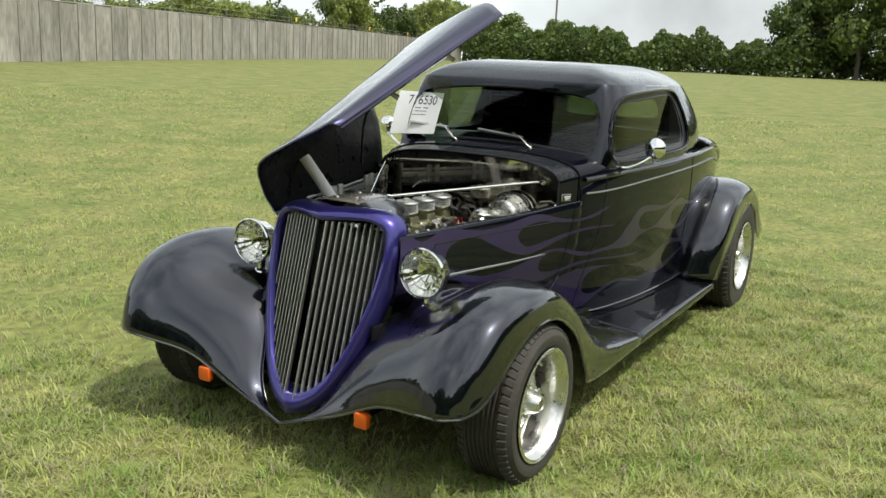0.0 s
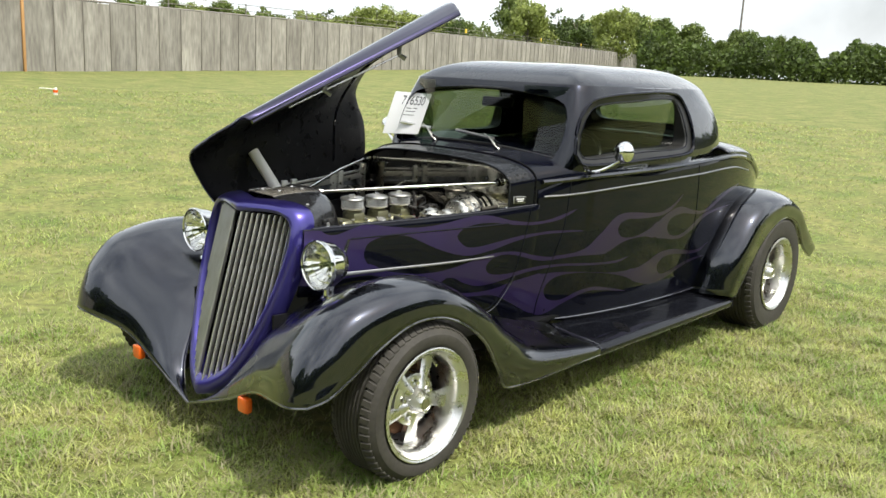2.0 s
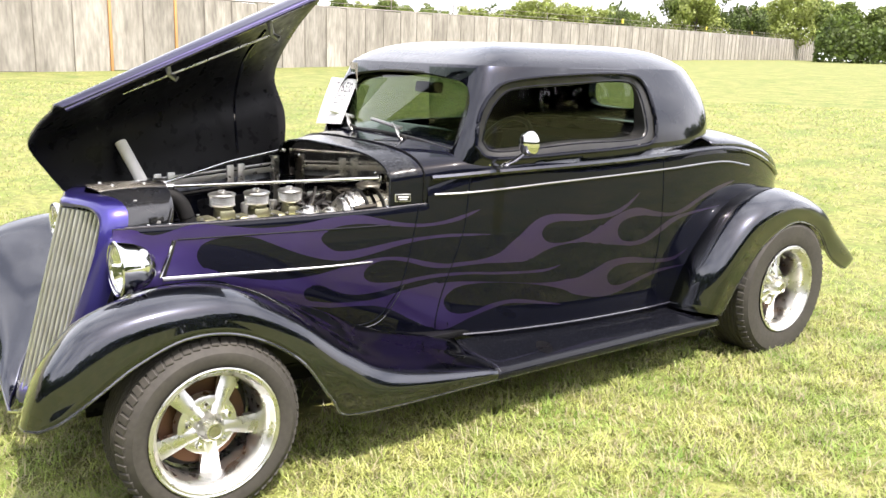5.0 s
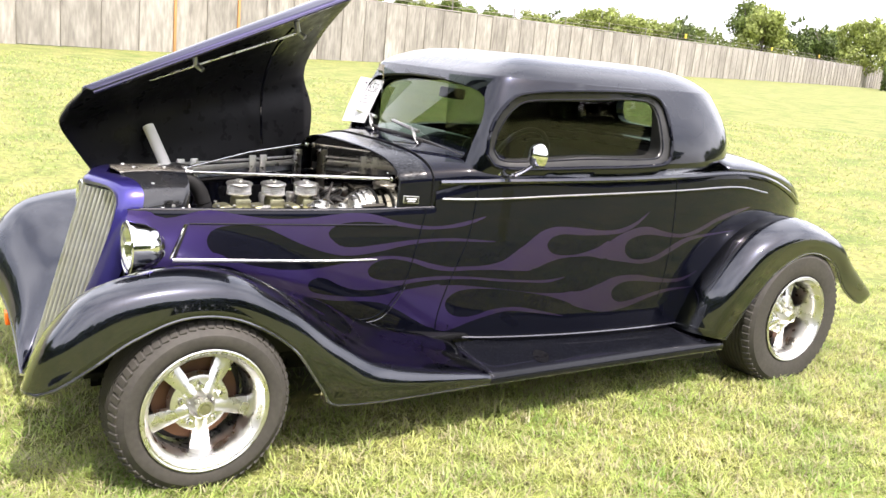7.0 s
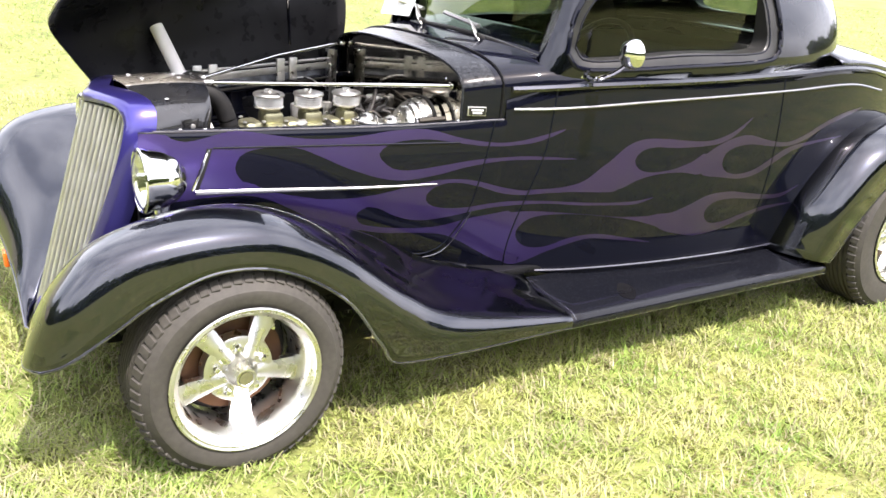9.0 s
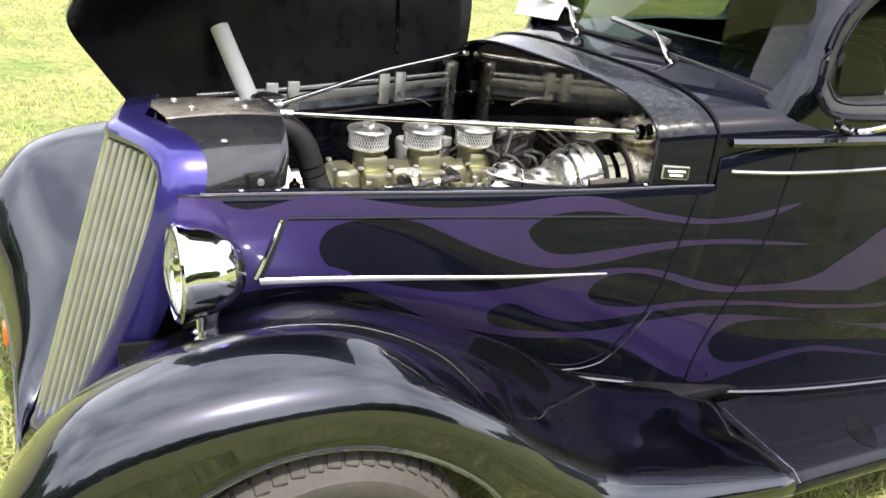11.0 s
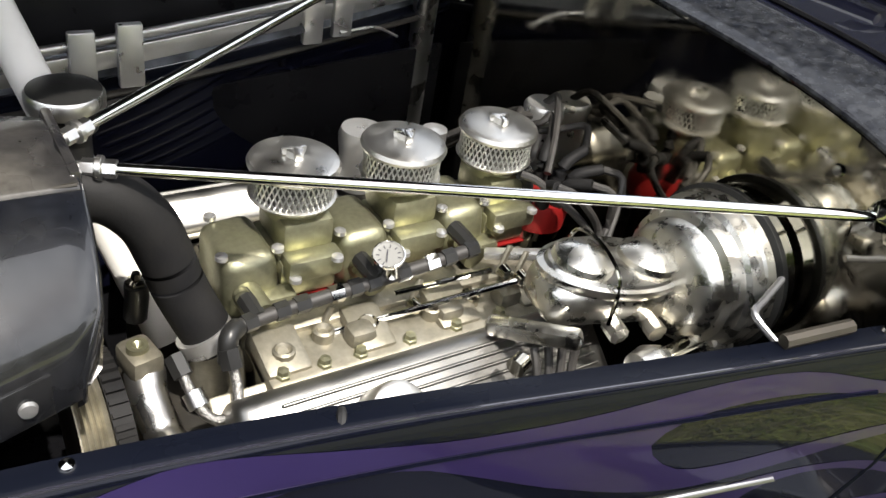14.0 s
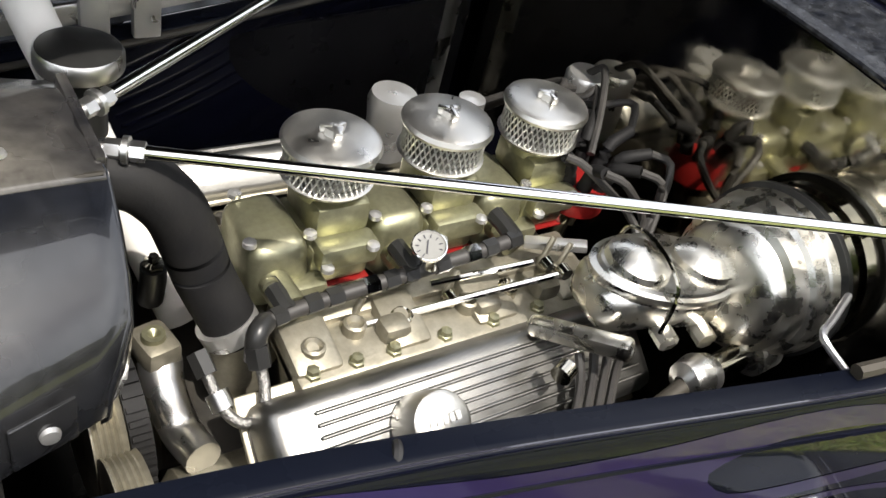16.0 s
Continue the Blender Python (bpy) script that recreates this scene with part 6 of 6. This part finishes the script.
def build_woods():
    kinds = [
        build_tree("tree", 1, LEAF, "leafy green broadleaf tree at the field's edge"),
        build_tree("tree", 2, LEAFDARK, "dark green broadleaf tree at the field's edge"),
        build_tree("tree", 3, LEAFPALE, "pale yellow-green leafy tree beyond the fence"),
        build_tree("tree", 4, LEAF, "leafy green broadleaf tree at the field's edge", lobes=34),
        build_tree("tree", 5, LEAFDARK, "dark green broadleaf tree at the field's edge", lobes=22),
        build_tree("tree", 6, LEAFDARK, "tall dark green tree behind the lawn", lobes=26, leaves=1500, size=0.09),
    ]
    used = set()

    def plant(az, dist, top, kind, wide=1.0):
        a = radians(az)
        x, y = EYE.x + dist * math.sin(a), EYE.y + dist * math.cos(a)
        g = ground_z(x, y)
        h = (EYE.z + dist * math.tan(radians(top)) - g) / 0.97
        m = pose(x, y, g, 0, 0, (az * 47) % 360)
        if kind not in used:
            used.add(kind)
            ob = kinds[kind]
            ob.matrix_basis = m
            ob.scale = (h * wide, h * wide, h)
        else:
            ob = copy_thing(kinds[kind], m)
            ob.scale = (h * wide, h * wide, h)
    rnd = random.Random(21)
    for az in np.arange(10, 48, 1.35):
        plant(az + rnd.uniform(-0.5, 0.5), 120 + rnd.uniform(-12, 15), rnd.uniform(2.6, 3.5), rnd.choice((0, 2, 3, 0, 1)), 1.25)
    plant(42.6, 108, 3.9, 2, 1.25)
    plant(44.6, 106, 3.6, 2, 1.2)
    plant(47.6, 112, 3.9, 1, 0.6)
    for az in np.arange(51.5, 62, 1.2):
        plant(az + rnd.uniform(-0.4, 0.4), 118 + rnd.uniform(-6, 15), rnd.uniform(3.8, 5.0), rnd.choice((0, 2, 3, 0, 1)), 0.95)
    for az in np.arange(60.5, 78, 1.15):
        plant(az + rnd.uniform(-0.4, 0.4), 105 + rnd.uniform(-6, 12), rnd.uniform(3.0, 4.0) + rnd.uniform(-0.7, 0.4) - 1.3 * (az - 60.5) / 17.5, rnd.choice((0, 1, 3, 4, 0)), rnd.uniform(0.7, 1.25))
    for az in np.arange(60.5, 79, 1.6):
        plant(az + rnd.uniform(-0.4, 0.4), 100 + rnd.uniform(-3, 3), rnd.uniform(1.6, 2.2) - 0.4 * (az - 60.5) / 17.5, rnd.choice((0, 1, 3, 0)), 1.5)
    for az in np.arange(79.6, 112, 1.9):
        plant(az + rnd.uniform(-0.5, 0.5), 96 + rnd.uniform(-5, 10), rnd.uniform(5.8, 8.5), rnd.choice((1, 4, 1, 0)), 0.85)
    for az in np.arange(78, 112, 2.1):
        plant(az + rnd.uniform(-0.5, 0.5), 92 + rnd.uniform(-3, 3), rnd.uniform(1.6, 2.6), rnd.choice((1, 4, 0)), 1.6)
    # Out of view, inferred from reflections; heights set by how dark these get.
    for az in np.arange(130, 305, 4.6):
        plant(az + rnd.uniform(-1, 1), 44 + rnd.uniform(-4, 5), rnd.uniform(13.0, 19.0), 5, 1.1)
    for az in np.arange(306, 372, 6.5):
        plant(az + rnd.uniform(-2, 2), 70 + rnd.uniform(-6, 12), rnd.uniform(7.0, 11.0), 5, 1.2)


build_woods()


def build_hedge(seed, n, lo, hi, far, spread, tall, size, mat, label):
    """Joined brush along the field's edge, by bearing from the front of the field."""
    rnd = np.random.RandomState(seed)
    az = np.radians(rnd.uniform(lo, hi, n))
    dist = far + rnd.normal(0, spread, n) + 3 * np.sin(az * 40)
    x, y = EYE.x + dist * np.sin(az), EYE.y + dist * np.cos(az)
    top = tall * (1 + 0.18 * np.sin(az * 55) + 0.14 * np.sin(az * 131 + 1) + 0.08 * np.sin(az * 307))
    z = np.array([ground_z(a, b) for a, b in zip(x, y)]) - 0.1 + top * rnd.uniform(0, 1, n) ** 0.8
    c = np.stack([x, y, z], 1)
    a = rnd.normal(size=(n, 3))
    a /= np.linalg.norm(a, axis=1)[:, None]
    b = np.cross(a, rnd.normal(size=(n, 3)))
    b /= np.linalg.norm(b, axis=1)[:, None]
    s = size * rnd.uniform(0.5, 1.3, n)[:, None]
    quad = np.stack([c - a * s * 0.5, c + b * s * 0.6, c + a * s * 0.5, c - b * s * 0.6], 1).reshape(-1, 3)
    me = bpy.data.meshes.new("brush")
    me.from_pydata(quad.tolist(), [], np.arange(n * 4).reshape(-1, 4).tolist())
    me.materials.append(mat)
    tagged(new("brush", me), label, "brush", kind="stuff")


build_hedge(3, 40000, 59.3, 112, 94, 1.8, 3.6, 0.34, LEAFDARK, "dense dark green brush along the field's edge")
build_hedge(4, 30000, 12, 52, 124, 4.0, 5.0, 0.36, LEAF, "green brush beyond the wooden fence")
# Unseen, added: keeps bright gaps between trunks out of the car's reflections.
build_hedge(5, 12000, 125, 308, 45, 1.5, 4.2, 0.8, LEAFDARK, "unseen dark brush added under the rear trees to fill reflections")


def build_pole():
    a, dist = radians(65.3), 118
    x, y = EYE.x + dist * math.sin(a), EYE.y + dist * math.cos(a)
    g = ground_z(x, y)
    pole = new("utility_pole")
    tagged(pole, "tall wooden utility pole behind the trees", "pole")
    part("shaft", tube([(x, y, g), (x, y, g + 12)], 0.16, 10, taper=0.7), DARKWOOD, pole)
    part("transformer", turned([(g + 9.6, 0.0), (g + 9.6, 0.22), (g + 10.5, 0.22), (g + 10.55, 0.0)], 14, "z", (x + 0.35, y, 0)), DARKWOOD, pole)


build_pole()


def build_marker():
    """Small peg marker with a bright tip lying in the field."""
    x, y = PEG
    g = ground_z(x, y)
    peg = part("marker_peg", tube([(x, y, g), (x + 0.01, y, g + 0.16)], 0.05, 10, taper=0.5), WHITEPL, None)
    tagged(peg, "small white and orange ground marker in the grass", "marker peg")
    part("tip", turned([(g + 0.05, 0.055), (g + 0.11, 0.048)], 12, "z", (x, y, 0)), AMBER, peg)
    part("tail", tube([(x, y, g + 0.12), (x - 0.3, y + 0.12, g + 0.14)], 0.012, 6), WHITEPL, peg)


PEG = (6.36, 16.6)
build_marker()


def build_grass():
    """Blades of grass round the car, many thousands, as one sheet of blades."""
    rnd = np.random.RandomState(11)
    n = 430000
    x = rnd.uniform(-3.4, 5.6, n)
    y = rnd.uniform(-3.6, 4.6, n)
    dense = rnd.uniform(0, 1, n) < 0.62
    m = dense.sum()
    x[dense] = rnd.uniform(-2.2, 4.2, m)
    y[dense] = rnd.uniform(-2.6, -0.35, m)
    front = rnd.uniform(0, 1, n) < 0.18
    m = front.sum()
    x[front], y[front] = rnd.uniform(-2.2, -0.1, m), rnd.uniform(-1.5, 1.7, m)
    wide = np.arange(n) >= n - 170000
    m = wide.sum()
    rr, aa = 2.5 + 17.0 * rnd.uniform(0, 1, m) ** 0.85, rnd.uniform(-0.7, 2.4, m)
    x[wide], y[wide] = rr * np.cos(aa) + 0.6, rr * np.sin(aa) + 0.3
    clump = np.zeros(n)
    for k in range(9):
        turn, wave = rnd.uniform(0, math.pi), rnd.uniform(6, 34)
        bend = 0.25 * np.sin(x * rnd.uniform(1, 4) + y * rnd.uniform(1, 4) + rnd.uniform(0, 6))
        clump += 0.42 * np.sin(wave * (x * math.cos(turn) + y * math.sin(turn) + bend) + rnd.uniform(0, 6))
    z = np.array([ground_z(a, b) for a, b in zip(x, y)])
    h = (0.025 + 0.011 * clump + 0.009 * rnd.normal(size=n)).clip(0.008, 0.06)
    ang = rnd.uniform(0, 2 * math.pi, n)
    lean = rnd.uniform(0.3, 2.4, n) * h
    w = rnd.uniform(0.0015, 0.0034, n)
    w[wide] *= 0.7 + 0.16 * rr
    h[wide] *= 0.75
    px, py = np.cos(ang), np.sin(ang)
    qx, qy = -py * w, px * w
    base = np.stack([x, y, z - 0.004], 1)
    mid = base + np.stack([px * lean * 0.35, py * lean * 0.35, h * 0.6], 1)
    tip = base + np.stack([px * lean, py * lean, h], 1)
    side = np.stack([qx, qy, 0 * x], 1)
    v = np.stack([base - side, base + side, mid + side * 0.8, mid - side * 0.8, tip], 1).reshape(-1, 3)
    k = np.arange(n)[:, None] * 5
    me = bpy.data.meshes.new("grass")
    me.vertices.add(n * 5)
    me.vertices.foreach_set("co", v.astype(np.float32).ravel())
    loops = np.concatenate([k + [0, 1, 2, 3], k + [3, 2, 4]], 1).ravel()
    me.loops.add(n * 7)
    me.loops.foreach_set("vertex_index", loops.astype(np.int32))
    starts = (np.arange(n)[:, None] * 7 + [0, 4]).ravel()
    me.polygons.add(n * 2)
    me.polygons.foreach_set("loop_start", starts.astype(np.int32))
    me.update(calc_edges=True)
    me.validate()
    me.materials.append(BLADE)
    tagged(new("grass", me), "short mown grass blades with dry straw tufts", "grass", kind="stuff")


build_grass()
